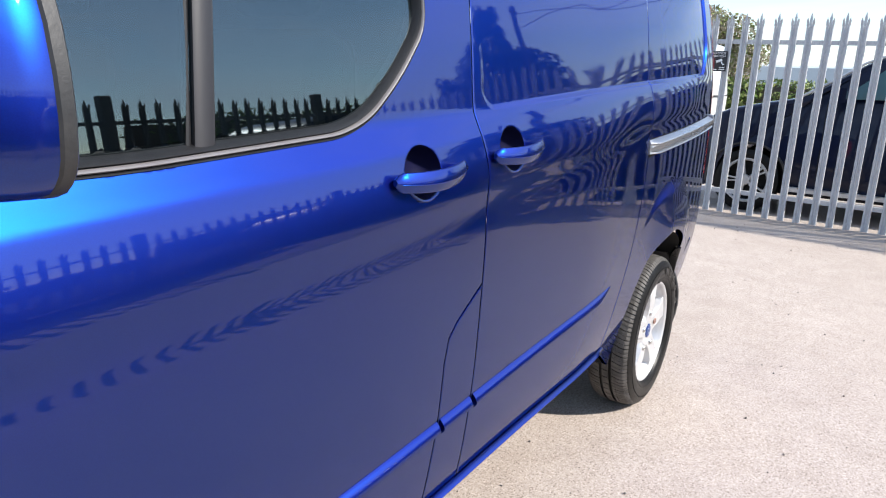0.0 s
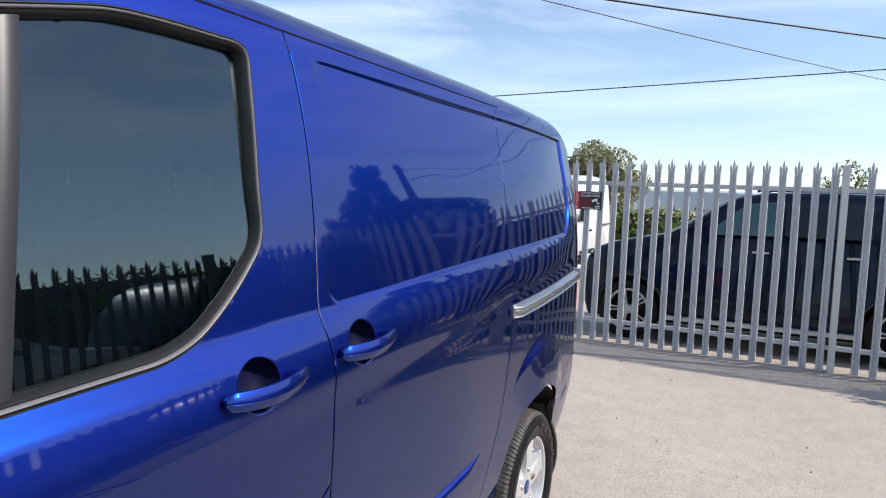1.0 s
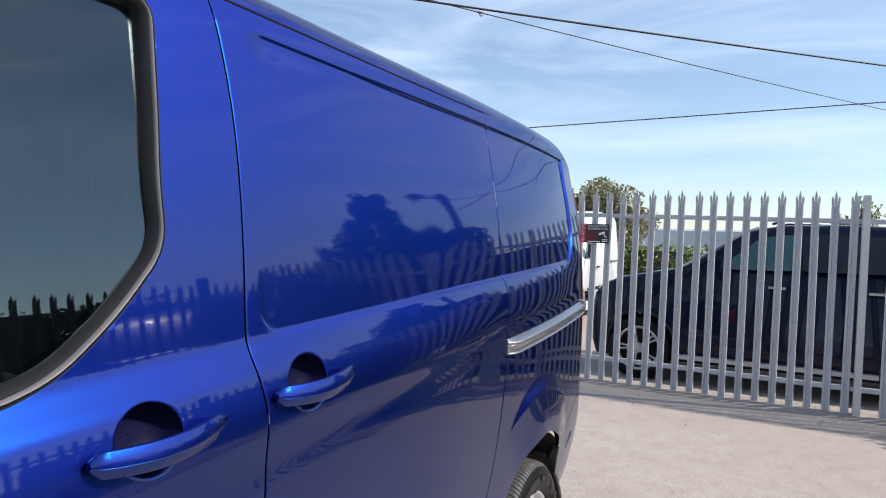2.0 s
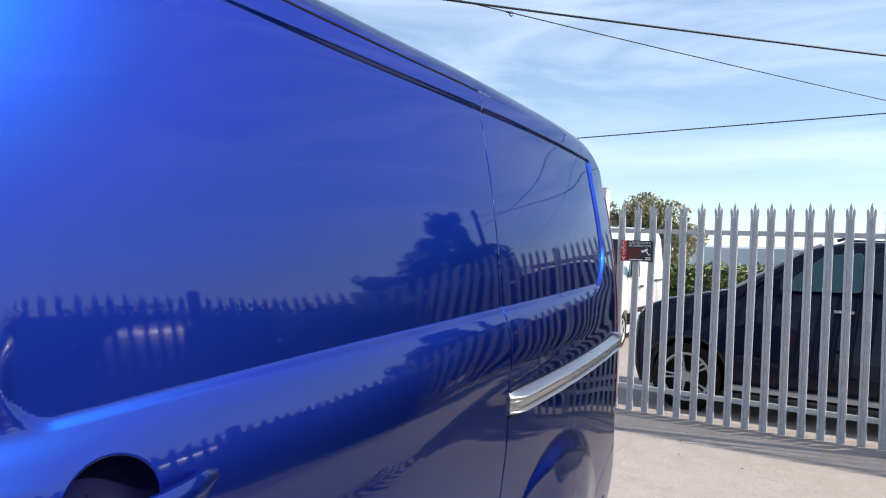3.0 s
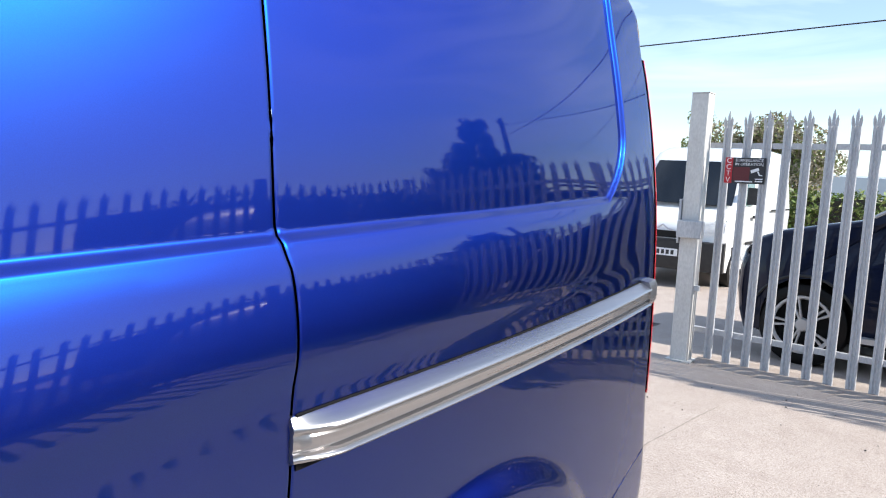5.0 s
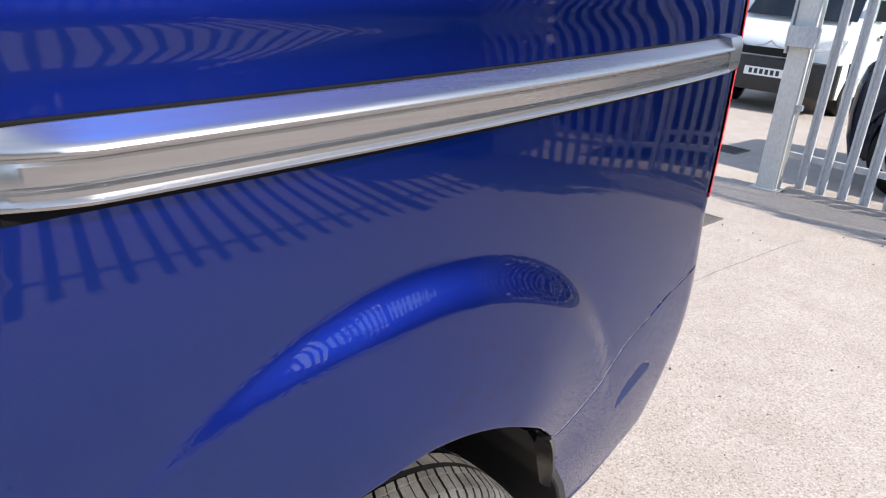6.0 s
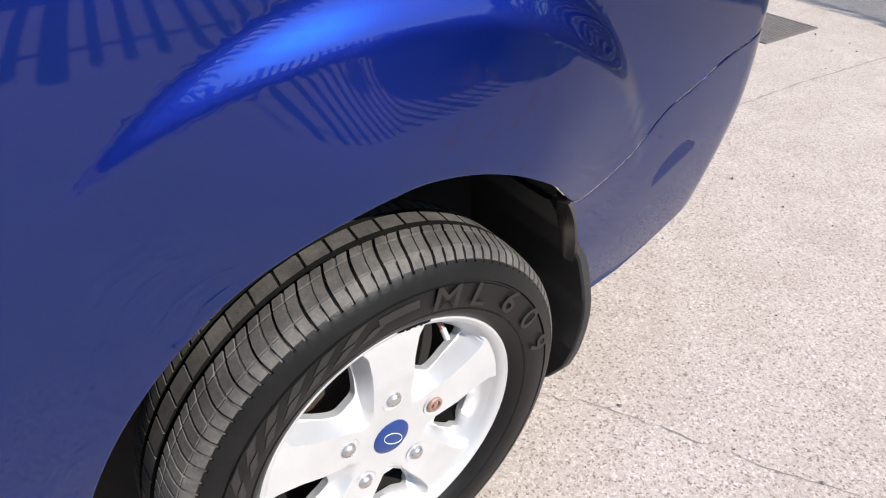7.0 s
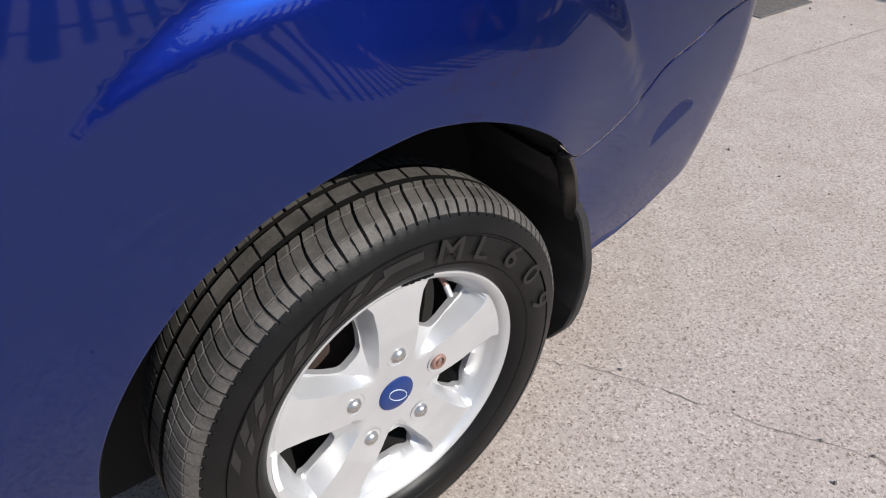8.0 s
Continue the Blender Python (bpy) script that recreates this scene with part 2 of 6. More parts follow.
def make_concrete(name, tint=1.0):
    m = material(name, (0.5, 0.46, 0.41), 0.9)
    vec = coords(m)
    big = noise_tex(m, vec, 0.35, 6.0, 0.6)
    mid = noise_tex(m, vec, 5.0, 6.0, 0.65)
    fine = noise_tex(m, vec, 95.0, 4.0, 0.7)
    stone = node(m, "ShaderNodeTexVoronoi", Scale=235.0)
    link(m, vec, "Vector", stone, "Vector")
    stone_b = node(m, "ShaderNodeTexVoronoi", Scale=560.0)
    link(m, vec, "Vector", stone_b, "Vector")
    base = ramp(m, big, "Fac", [(0.3, (0.435 * tint, 0.375 * tint, 0.332 * tint)), (0.7, (0.505 * tint, 0.443 * tint, 0.396 * tint))])
    s1 = ramp(m, stone, "Color", [(0.13, (0.38, 0.34, 0.31)), (0.26, (0.83, 0.81, 0.79)), (0.75, (1.0, 1.0, 1.0)), (0.92, (1.32, 1.30, 1.28))])
    s2 = ramp(m, stone_b, "Color", [(0.1, (0.62, 0.58, 0.55)), (0.35, (1, 1, 1)), (0.9, (1.14, 1.13, 1.12))])
    mm = ramp(m, mid, "Fac", [(0.28, (0.88, 0.86, 0.845)), (0.6, (1.0, 1.0, 1.0))])
    c = mixed(m, None, 0.9, base, s1, 'MULTIPLY')
    c = mixed(m, None, 0.8, c, s2, 'MULTIPLY')
    c = mixed(m, None, 1.0, c, mm, 'MULTIPLY')
    pit = noise_tex(m, vec, 105.0, 3.0, 0.6)
    pr = ramp(m, pit, "Fac", [(0.28, (0.62, 0.59, 0.57)), (0.39, (0.95, 0.94, 0.93)), (0.62, (1.0, 1.0, 1.0)), (0.72, (1.12, 1.11, 1.1))])
    c = mixed(m, None, 0.9, c, pr, 'MULTIPLY')
    ff = ramp(m, fine, "Fac", [(0.3, (0.72, 0.7, 0.68)), (0.55, (1.05, 1.05, 1.05))])
    c = mixed(m, None, 0.8, c, ff, 'MULTIPLY')
    link(m, c, "Color", shader(m), "Base Color")
    h = mixed(m, None, 0.5, fine, s1)
    bumped(m, h, "Color", 0.35, 0.003)
    return m


M_CONCRETE = make_concrete("exposed_aggregate_concrete")
M_KERB = make_concrete("broken_concrete_edge", 0.85)


def make_leaf(name, a, b):
    m = material(name, a, 0.55)
    info = m.node_tree.nodes.new("ShaderNodeNewGeometry")
    r = ramp(m, info, "Random Per Island", [(0.0, a), (1.0, b)])
    link(m, r, "Color", shader(m), "Base Color")
    shader(m).inputs["Subsurface Weight"].default_value = 0.0
    return m


M_HEDGE = make_leaf("hedge_leaf", (0.035, 0.075, 0.012), (0.13, 0.20, 0.03))
M_IVY = make_leaf("ivy_leaf", (0.02, 0.045, 0.012), (0.07, 0.11, 0.03))
M_SPRING = make_leaf("spring_leaf", (0.12, 0.16, 0.035), (0.24, 0.27, 0.08))
M_TWIG = make_leaf("dry_twig", (0.22, 0.19, 0.13), (0.38, 0.34, 0.24))
M_BARK = make_rubber("bark", (0.06, 0.048, 0.038), 0.9, (0.14, 0.115, 0.09))
M_CREOSOTE = make_rubber("creosoted_wood", (0.05, 0.04, 0.033), 0.85, (0.11, 0.09, 0.07))
# woodland paled to grey-blue: the haze is in the colour
M_HILL = make_rubber("hazed_far_hill", (0.34, 0.39, 0.42), 0.95, (0.42, 0.47, 0.50))
M_WIRE = material("cable_sheath", (0.02, 0.02, 0.022), 0.6)


# ---------------------------------------------------------------- building helpers
def thing(name, label, category, group="", kind="", at=(0, 0, 0)):
    e = new(name)
    e.location = at
    return tagged(e, label, category, group, kind)


def attach(ob, parent):
    """Makes ob a part of parent; coordinates of parts are those of the world at the parent's rest place."""
    ob.parent = parent
    if parent is not None:
        place = Vector(parent.location)
        up = parent.parent
        while up is not None:
            place += Vector(up.location)
            up = up.parent
        ob.location = Vector(ob.location) - place
    return ob


def part(name, bm, mat, parent, label="", smooth=True, bevel=0.0):
    """Links a bmesh as one mesh object under a thing or a part."""
    me = bpy.data.meshes.new(name)
    bm.normal_update()
    bm.to_mesh(me)
    bm.free()
    for p in me.polygons:
        p.use_smooth = smooth
    me.materials.append(mat)
    ob = new(name, me)
    if smooth:
        me.set_sharp_from_angle(angle=radians(38))
    if bevel:
        b = ob.modifiers.new("edge", 'BEVEL')
        b.width, b.segments, b.limit_method, b.angle_limit = bevel, 2, 'ANGLE', radians(35)
        b.harden_normals = False
    attach(ob, parent)
    if label:
        tagged(ob, label)
    return ob


def box(x0, x1, y0, y1, z0, z1, bm=None):
    bm = bm or bmesh.new()
    m = Matrix.LocRotScale(((x0 + x1) / 2, (y0 + y1) / 2, (z0 + z1) / 2), None, (abs(x1 - x0), abs(y1 - y0), abs(z1 - z0)))
    bmesh.ops.create_cube(bm, size=1.0, matrix=m)
    return bm


def rod(points, radius, sides=8, bm=None, taper=None):
    """A tube along a list of points; taper gives a radius for each point."""
    bm = bm or bmesh.new()
    pts = [Vector(p) for p in points]
    rings = []
    for i, p in enumerate(pts):
        d = (pts[min(i + 1, len(pts) - 1)] - pts[max(i - 1, 0)]).normalized()
        ref = Vector((0, 0, 1)) if abs(d.z) < 0.9 else Vector((1, 0, 0))
        u = d.cross(ref).normalized()
        v = d.cross(u)
        r = taper[i] if taper else radius
        rings.append([bm.verts.new(p + r * (math.cos(a) * u + math.sin(a) * v)) for a in (2 * math.pi * k / sides for k in range(sides))])
    for a, b in zip(rings, rings[1:]):
        for k in range(sides):
            bm.faces.new((a[k], a[(k + 1) % sides], b[(k + 1) % sides], b[k]))
    bm.faces.new(rings[0][::-1])
    bm.faces.new(rings[-1])
    return bm


def loft(sections, closed=True, caps=True, bm=None):
    """Joins rings of points of equal count into a skin."""
    bm = bm or bmesh.new()
    rings = [[bm.verts.new(p) for p in s] for s in sections]
    n = len(rings[0])
    for a, b in zip(rings, rings[1:]):
        for k in range(n if closed else n - 1):
            bm.faces.new((a[k], a[(k + 1) % n], b[(k + 1) % n], b[k]))
    if caps and closed:
        bm.faces.new(rings[0][::-1])
        bm.faces.new(rings[-1])
    bmesh.ops.recalc_face_normals(bm, faces=bm.faces[:])
    return bm


def lathe_x(profile, steps, cy, cz, bm=None):
    """Turns (x, r) points round the axis along x through (cy, cz)."""
    bm = bm or bmesh.new()
    rings = []
    for k in range(steps):
        a = 2 * math.pi * k / steps
        rings.append([bm.verts.new((x, cy + r * math.sin(a), cz + r * math.cos(a))) for x, r in profile])
    for k in range(steps):
        a, b = rings[k], rings[(k + 1) % steps]
        for j in range(len(profile) - 1):
            bm.faces.new((a[j], a[j + 1], b[j + 1], b[j]))
    bmesh.ops.recalc_face_normals(bm, faces=bm.faces[:])
    return bm


def text_part(name, body, size, m, mat, parent, depth=0.0008, spacing=1.0, label="", bold=0.0):
    """Raised letters in the built-in font, as a mesh; m takes the text's plane to the world."""
    cu = bpy.data.curves.new(name, 'FONT')
    cu.body, cu.size, cu.extrude, cu.space_character = body, size, depth, spacing
    cu.offset = bold
    cu.align_x, cu.align_y, cu.resolution_u = 'CENTER', 'CENTER', 3
    tmp = bpy.data.objects.new(name, cu)
    scene.collection.objects.link(tmp)
    me = bpy.data.meshes.new_from_object(tmp.evaluated_get(bpy.context.evaluated_depsgraph_get()))
    bpy.data.objects.remove(tmp)
    me.transform(m)
    me.materials.clear()
    me.materials.append(mat)
    ob = new(name, me)
    attach(ob, parent)
    if label:
        tagged(ob, label)
    return ob
from mathutils import geometry

# ---------------------------------------------------------------- the blue van: shape of its side
# Tilt of the side above the horizontal (degrees) by height, for three stations along the van.
LEAN_FRONT = [(0.25, -14), (0.42, -9), (0.5, -5), (0.62, -2.5), (0.75, -0.5), (0.9, 0.6), (0.98, 1.5), (0.998, 1.9), (1.011, 2.6), (1.021, 3.5), (1.03, 3.8),
              (1.04, 2.7), (1.05, 0.7), (1.061, -1.2), (1.074, -2.3), (1.086, -2.7), (1.095, -2.5), (1.101, -1.4), (1.107, 1.1), (1.113, 3), (1.123, 4.4), (1.138, 6.4),
              (1.154, 8.4), (1.169, 10.6), (1.18, 12.1), (1.205, 13.5), (1.214, 15), (1.219, 23), (1.223, 28), (1.228, 26.5), (1.24, 24), (1.26, 24.5), (1.27, 20), (1.278, 10), (1.286, 6.3), (1.5, 6.4),
              (1.62, 8), (1.72, 10.5), (1.82, 12), (1.88, 17), (1.93, 30), (2.1, 50)]
LEAN_DOOR = [(0.25, -14), (0.42, -9), (0.5, -5), (0.62, -2.5), (0.75, -0.5), (0.9, 0.6), (0.98, 1.8), (0.994, 2.2), (1.016, 3.8), (1.033, 5.2), (1.046, 5.2),
              (1.059, 3.1), (1.072, -0), (1.086, -2), (1.102, -2.6), (1.112, -1.7), (1.119, 1.4), (1.128, 4.4), (1.143, 6.4), (1.168, 9.2), (1.193, 12.1), (1.218, 14.6),
              (1.237, 13.9), (1.25, 18), (1.264, 18), (1.272, 11), (1.28, 6.3), (1.5, 6.4), (1.62, 8), (1.72, 10.5), (1.82, 12), (1.88, 17), (1.93, 30), (2.1, 50)]
LEAN_REAR = [(0.25, -14), (0.42, -9), (0.5, -6), (0.62, -3.2), (0.75, -0.4), (0.89, 0.4), (0.95, 1.8), (1, 2), (1.06, 1.2), (1.077, 1.2), (1.086, 0.8), (1.096, -0.5),
              (1.103, -2.7), (1.11, -5.4), (1.116, -7.1), (1.123, -7.8), (1.127, -6.8), (1.132, -4.5), (1.137, -2), (1.143, -0.1), (1.155, 2.3), (1.169, 4.8), (1.185, 7),
              (1.2, 8.1), (1.214, 9.1), (1.225, 10.1), (1.233, 11), (1.248, 18), (1.264, 18), (1.272, 11), (1.28, 3.2), (1.34, 3.6), (1.42, 4.9), (1.5, 6.3), (1.62, 8),
              (1.72, 10.5), (1.82, 12), (1.88, 17), (1.93, 30), (2.1, 50)]
LEAN_END = [(0.25, -14), (0.42, -9), (0.5, -6), (0.62, -3.2), (0.75, -0.4), (0.89, 0.4), (1.0, 1.8), (1.1, 2.6), (1.2, 4.5), (1.28, 5.2), (1.5, 6.4), (1.62, 8.0), (1.72, 10.5), (1.82, 12), (1.88, 17), (1.93, 30), (2.1, 50)]
S_AXIS = np.arange(0.2, 2.12, 0.001)


def profile_of(table):
    s, a = zip(*table)
    lean = np.interp(S_AXIS, s, a)
    lean = np.convolve(np.pad(lean, 4, mode="edge"), np.ones(9) / 9, mode="valid")
    x = -np.cumsum(np.tan(np.radians(lean))) * 0.001
    return x - np.interp(1.27, S_AXIS, x) - 0.033


PROFILES = [profile_of(t) for t in (LEAN_FRONT, LEAN_DOOR, LEAN_REAR, LEAN_END)]


def ease(a, b, v):
    u = np.clip((v - a) / (b - a), 0, 1)
    return u * u * (3 - 2 * u)


def side_x(y, z):
    """How far the van's near side stands out (x) at a place along it (y) and a height (z)."""
    y, z = np.asarray(y, float), np.asarray(z, float)
    s = z - 0.055 * y * (1 - ease(1.36, 1.8, z))
    f = ease(0.2, 1.0, y)
    g = ease(1.25, 1.82, y)
    # the hollow below the shoulder climbs towards the rear
    climb = 0.038 * ease(0.98, 1.06, s) * (1 - ease(1.12, 1.26, s))
    a, e = np.interp(s, S_AXIS, PROFILES[0]), np.interp(s, S_AXIS, PROFILES[3])
    b = np.interp(s - climb * g, S_AXIS, PROFILES[1])
    c = np.interp(s + climb * (1 - g), S_AXIS, PROFILES[2])
    k = ease(2.40, 2.88, y)
    x = ((a * (1 - f) + b * f) * (1 - g) + c * g) * (1 - k) + (e + 0.005) * k
    # plan: nearly straight, drawn in towards both ends
    yy = y - 0.05 * (1 - ease(0.62, 0.95, z))
    t = np.clip(yy - 1.9, 0, None)
    x = x - 0.060 * t * t
    q = np.clip(yy - 2.945, 0, 0.158)
    x = x - (0.16 - np.sqrt(0.0256 - q * q))
    t = np.clip(-0.55 - y, 0, None)
    x = x - 0.16 * t * t
    # pressed-in panel on the upper side
    curl = 0.042 * np.clip((0.70 - y) / 0.055, 0, 1) ** 2
    low = ease(1.264 + curl, 1.279 + curl, s)
    near = ease(0.641, 0.664, y)
    deep = ease(0.58, 1.35, y)
    front = deep + 0.26 * near * (1 - deep) * (1 - ease(1.30, 1.46, s))
    front = np.maximum(front, 0.6 * ease(0.655, 0.73, y) * ease(1.79, 1.85, z))
    top = 1 - ease(1.852, 1.866, z)
    back = 1 - ease(-0.006, 0.006, y - 2.765 + 0.115 * (np.clip(1.56 - z, 0, 0.2) / 0.155) ** 2)
    x = x - 0.009 * low * front * top * back
    # swelling over the rear wheel
    dy, dz = y - 2.19, z - 0.445
    r, ang = np.hypot(dy, dz), np.degrees(np.arctan2(dy, dz))
    rel = ease(-46, -4, ang) * (1 - ease(28, 76, ang))
    wide = 0.006 + 0.026 * rel
    x = x + rel * (0.0155 * (1 - ease(0.527 - wide, 0.527 + wide, r)) + 0.019 * (1 - ease(0.345, 0.545, r)))
    # scooped pocket in the rear bumper
    pu, pv = (y - 2.772) * 0.93 + (z - 0.563) * 0.36, (z - 0.563) * 0.93 - (y - 2.772) * 0.36
    lid = 0.046 * np.sqrt(np.clip(1 - ((pu - 0.052) / 0.062) ** 2, 0, 1))
    x = x - 0.30 * np.clip(pv, 0, None) * (1 - ease(lid - 0.006, lid + 0.003, pv)) * (lid > 0)
    # lip along the sill
    x = x + 0.010 * (1 - ease(0.440, 0.458, z)) * (1 - ease(1.5, 1.6, y))
    return x


def side_normal(y, z, h=0.0012):
    fy = (side_x(y + h, z) - side_x(y - h, z)) / (2 * h)
    fz = (side_x(y, z + h) - side_x(y, z - h)) / (2 * h)
    n = np.stack([np.ones_like(fy), -fy, -fz], -1)
    return n / np.linalg.norm(n, axis=-1, keepdims=True)


def arc(cy, cz, r, a0, a1, n, ry=None):
    """Points on an arc, angles in degrees from straight up towards the rear."""
    return [(cy + (ry or r) * math.sin(radians(a)), cz + r * math.cos(radians(a))) for a in np.linspace(a0, a1, n)]


def dense(loop, step):
    out = []
    for (ay, az), (by, bz) in zip(loop, loop[1:] + loop[:1]):
        n = max(1, int(math.hypot(by - ay, bz - az) / step))
        out += [(ay + (by - ay) * k / n, az + (bz - az) * k / n) for k in range(n)]
    return out


def rounded(loop, radius, n=6):
    """Rounds the corners of a loop."""
    out = []
    for i, p in enumerate(loop):
        a, p, b = Vector(loop[i - 1]), Vector(p), Vector(loop[(i + 1) % len(loop)])
        r = radius[i] if isinstance(radius, (list, tuple)) else radius
        d = min(r, (a - p).length * 0.48, (b - p).length * 0.48)
        if d < 1e-4:
            out.append(tuple(p))
            continue
        s, e = p + (a - p).normalized() * d, p + (b - p).normalized() * d
        for k in range(n + 1):
            t = k / n
            out.append(tuple(s * (1 - t) ** 2 + p * 2 * t * (1 - t) + e * t * t))
    return out


def inside(loop, pts):
    poly = np.array(loop)
    nxt = np.roll(poly, -1, 0)
    y, z = pts[:, 0:1], pts[:, 1:2]
    cond = (poly[:, 1] > z) != (nxt[:, 1] > z)
    cross = (nxt[:, 0] - poly[:, 0]) * (z - poly[:, 1]) / (nxt[:, 1] - poly[:, 1] + 1e-12) + poly[:, 0]
    return (np.sum(cond & (y < cross), 1) % 2) == 1


def outward(loop):
    p = np.array(loop)
    t = np.roll(p, -1, 0) - np.roll(p, 1, 0)
    t /= np.linalg.norm(t, axis=1, keepdims=True) + 1e-12
    area = np.sum(p[:, 0] * np.roll(p[:, 1], -1) - np.roll(p[:, 0], -1) * p[:, 1])
    n = np.stack([t[:, 1], -t[:, 0]], 1)
    return n if area > 0 else -n


def shrunk(loop, d):
    p, n = np.array(loop), outward(loop)
    return [tuple(q) for q in p - n * d]


def panel(name, loop, holes, mat, parent, label="", step=0.022, flange=0.02, lift=0.0, gap=0.0019, fine=(), lean=0.0, crease=False, flat_below=0.0, welded=False):
    """A sheet of the van's side inside a loop of (y, z), with holes, rounded rims and turned-in edges."""
    loops = [shrunk(dense(loop, 0.009), gap)] + [dense(h, 0.010) for h in holes]
    rims = [shrunk(l, 0.0038 if i == 0 else -0.0038) for i, l in enumerate(loops)]
    lo, hi = np.min(np.array(loops[0]), 0), np.max(np.array(loops[0]), 0)
    gy, gz = np.meshgrid(np.arange(lo[0], hi[0], step), np.arange(lo[1], hi[1], step * 0.6))
    grid = [np.stack([gy.ravel(), gz.ravel()], 1)]
    for y0, y1, z0, z1, st in fine:
        fy, fz = np.meshgrid(np.arange(y0, y1, st), np.arange(z0, z1, st))
        grid.append(np.stack([fy.ravel(), fz.ravel()], 1))
    if crease:
        s_of = grid[0][:, 1] - 0.055 * grid[0][:, 0] * (1 - ease(1.36, 1.8, grid[0][:, 1]))
        grid[0] = grid[0][(np.abs(s_of - 1.2705) > 0.024) & (np.abs(grid[0][:, 1] - 1.859) > 0.024)]
    for st in (-0.016, -0.011, -0.0075, -0.005, -0.0025, 0.0, 0.0025, 0.005, 0.008, 0.012):
        if not crease:
            break
        cy = np.arange(lo[0] + 0.01, hi[0], 0.009)
        cz = np.full_like(cy, 1.2715 + st)
        for _ in range(6):
            cz = 1.2715 + st + 0.055 * cy * (1 - ease(1.36, 1.8, cz))
        grid.append(np.stack([cy, cz], 1))
        grid.append(np.stack([cy, np.full_like(cy, 1.859 + st * 1.1)], 1))
    grid = np.concatenate(grid)
    grid = grid + np.random.RandomState(5).uniform(-0.00005, 0.00005, grid.shape)
    keep = inside(loops[0], grid)
    for h in loops[1:]:
        keep &= ~inside(h, grid)
    grid = grid[keep]
    edge_pts = np.concatenate([np.array(l) for l in loops])
    ok = np.ones(len(grid), bool)
    for i in range(0, len(grid), 2000):
        d = np.min(np.sum((grid[i:i + 2000, None, :] - edge_pts[None]) ** 2, -1), 1)
        ok[i:i + 2000] = d > 0.0095 ** 2
    grid = grid[ok]
    verts, edges = [], []
    for l in loops:
        n0 = len(verts)
        verts += l
        edges += [(n0 + k, n0 + (k + 1) % len(l)) for k in range(len(l))]
    verts += [q for r in rims for q in r] + [tuple(q) for q in grid]
    vs, _, tris, *_ = geometry.delaunay_2d_cdt([Vector(v) for v in verts], edges, [], 0, 1e-5)
    P = np.array([tuple(v) for v in vs])
    T = np.array([t for t in tris if len(t) == 3])
    mid = P[T].mean(1)
    keep = inside(loops[0], mid)
    for h in loops[1:]:
        keep &= ~inside(h, mid)
    T = T[keep]
    high = np.maximum(P[:, 1], flat_below)
    N = side_normal(P[:, 0], high)
    bow = lean * np.clip((P[:, 1] - 1.38) / 0.1, -1.2, 1.0)
    fine_z = np.linspace(1.2, 1.9, 701)
    fall_in = np.cumsum(lean * np.clip((fine_z - 1.38) / 0.1, -1.2, 1.0)) * 0.001
    X = side_x(P[:, 0], high) + 0.11 * (high - P[:, 1]) + lift - np.interp(P[:, 1], fine_z, fall_in)
    N[:, 2] += bow * N[:, 0]
    out2 = np.zeros((len(P), 2))
    index = {(round(p[0], 5), round(p[1], 5)): i for i, p in enumerate(P)}
    all_edges = np.sort(np.concatenate([T[:, [0, 1]], T[:, [1, 2]], T[:, [2, 0]]]), 1)
    uniq, count = np.unique(all_edges, axis=0, return_counts=True)
    rim_edges = uniq[count == 1]
    for i, l in enumerate(loops):
        o = outward(l) * (1 if i == 0 else -1)
        for q, v in zip(l, o):
            k = index.get((round(q[0], 5), round(q[1], 5)))
            if k is not None:
                out2[k] = v
    if welded:
        out2[(P[:, 1] > np.array([top_z(v) for v in P[:, 0]]) - 0.004) & (P[:, 0] > 1.815)] = 0.0
    on_rim = np.any(out2 != 0, 1)
    X = np.where(on_rim, X - 0.0014, X)
    N[:, 1:] += np.where(P[:, 1] > 1.86, 0.08, 0.40)[:, None] * out2
    N /= np.linalg.norm(N, axis=1, keepdims=True)
    V = [(x, p[0], p[1]) for x, p in zip(X, P)]
    normals = [tuple(n) for n in N]
    a, b, c = P[T[:, 0]], P[T[:, 1]], P[T[:, 2]]
    ccw = ((b - a)[:, 0] * (c - a)[:, 1] - (b - a)[:, 1] * (c - a)[:, 0]) > 0
    F = [tuple(t) if k else tuple(t[::-1]) for t, k in zip(T.tolist(), ccw)]
    base = {}
    if flange:
        for k in np.unique(rim_edges):
            base[int(k)] = len(V)
            V.append((X[k] - 0.0006, P[k, 0], P[k, 1]))
            V.append((X[k] - flange, P[k, 0] - 0.004 * out2[k, 0], P[k, 1] - 0.004 * out2[k, 1]))
            nn = (0.15, out2[k, 0], out2[k, 1]) if P[k, 1] < 1.86 else tuple(N[k])
            normals += [nn, nn]
        for i, j in rim_edges.tolist():
            F.append((base[i], base[j], base[j] + 1, base[i] + 1))
    me = bpy.data.meshes.new(name)
    me.from_pydata(V, [], F)
    me.update()
    for p in me.polygons:
        p.use_smooth = True
    me.normals_split_custom_set_from_vertices([Vector(n).normalized() for n in normals])
    me.materials.append(mat)
    ob = new(name, me)
    attach(ob, parent)
    if label:
        tagged(ob, label)
    return ob


def top_z(y):
    return 1.905 - 0.14 * (max(0.0, y - 2.74) / 0.33) ** 2


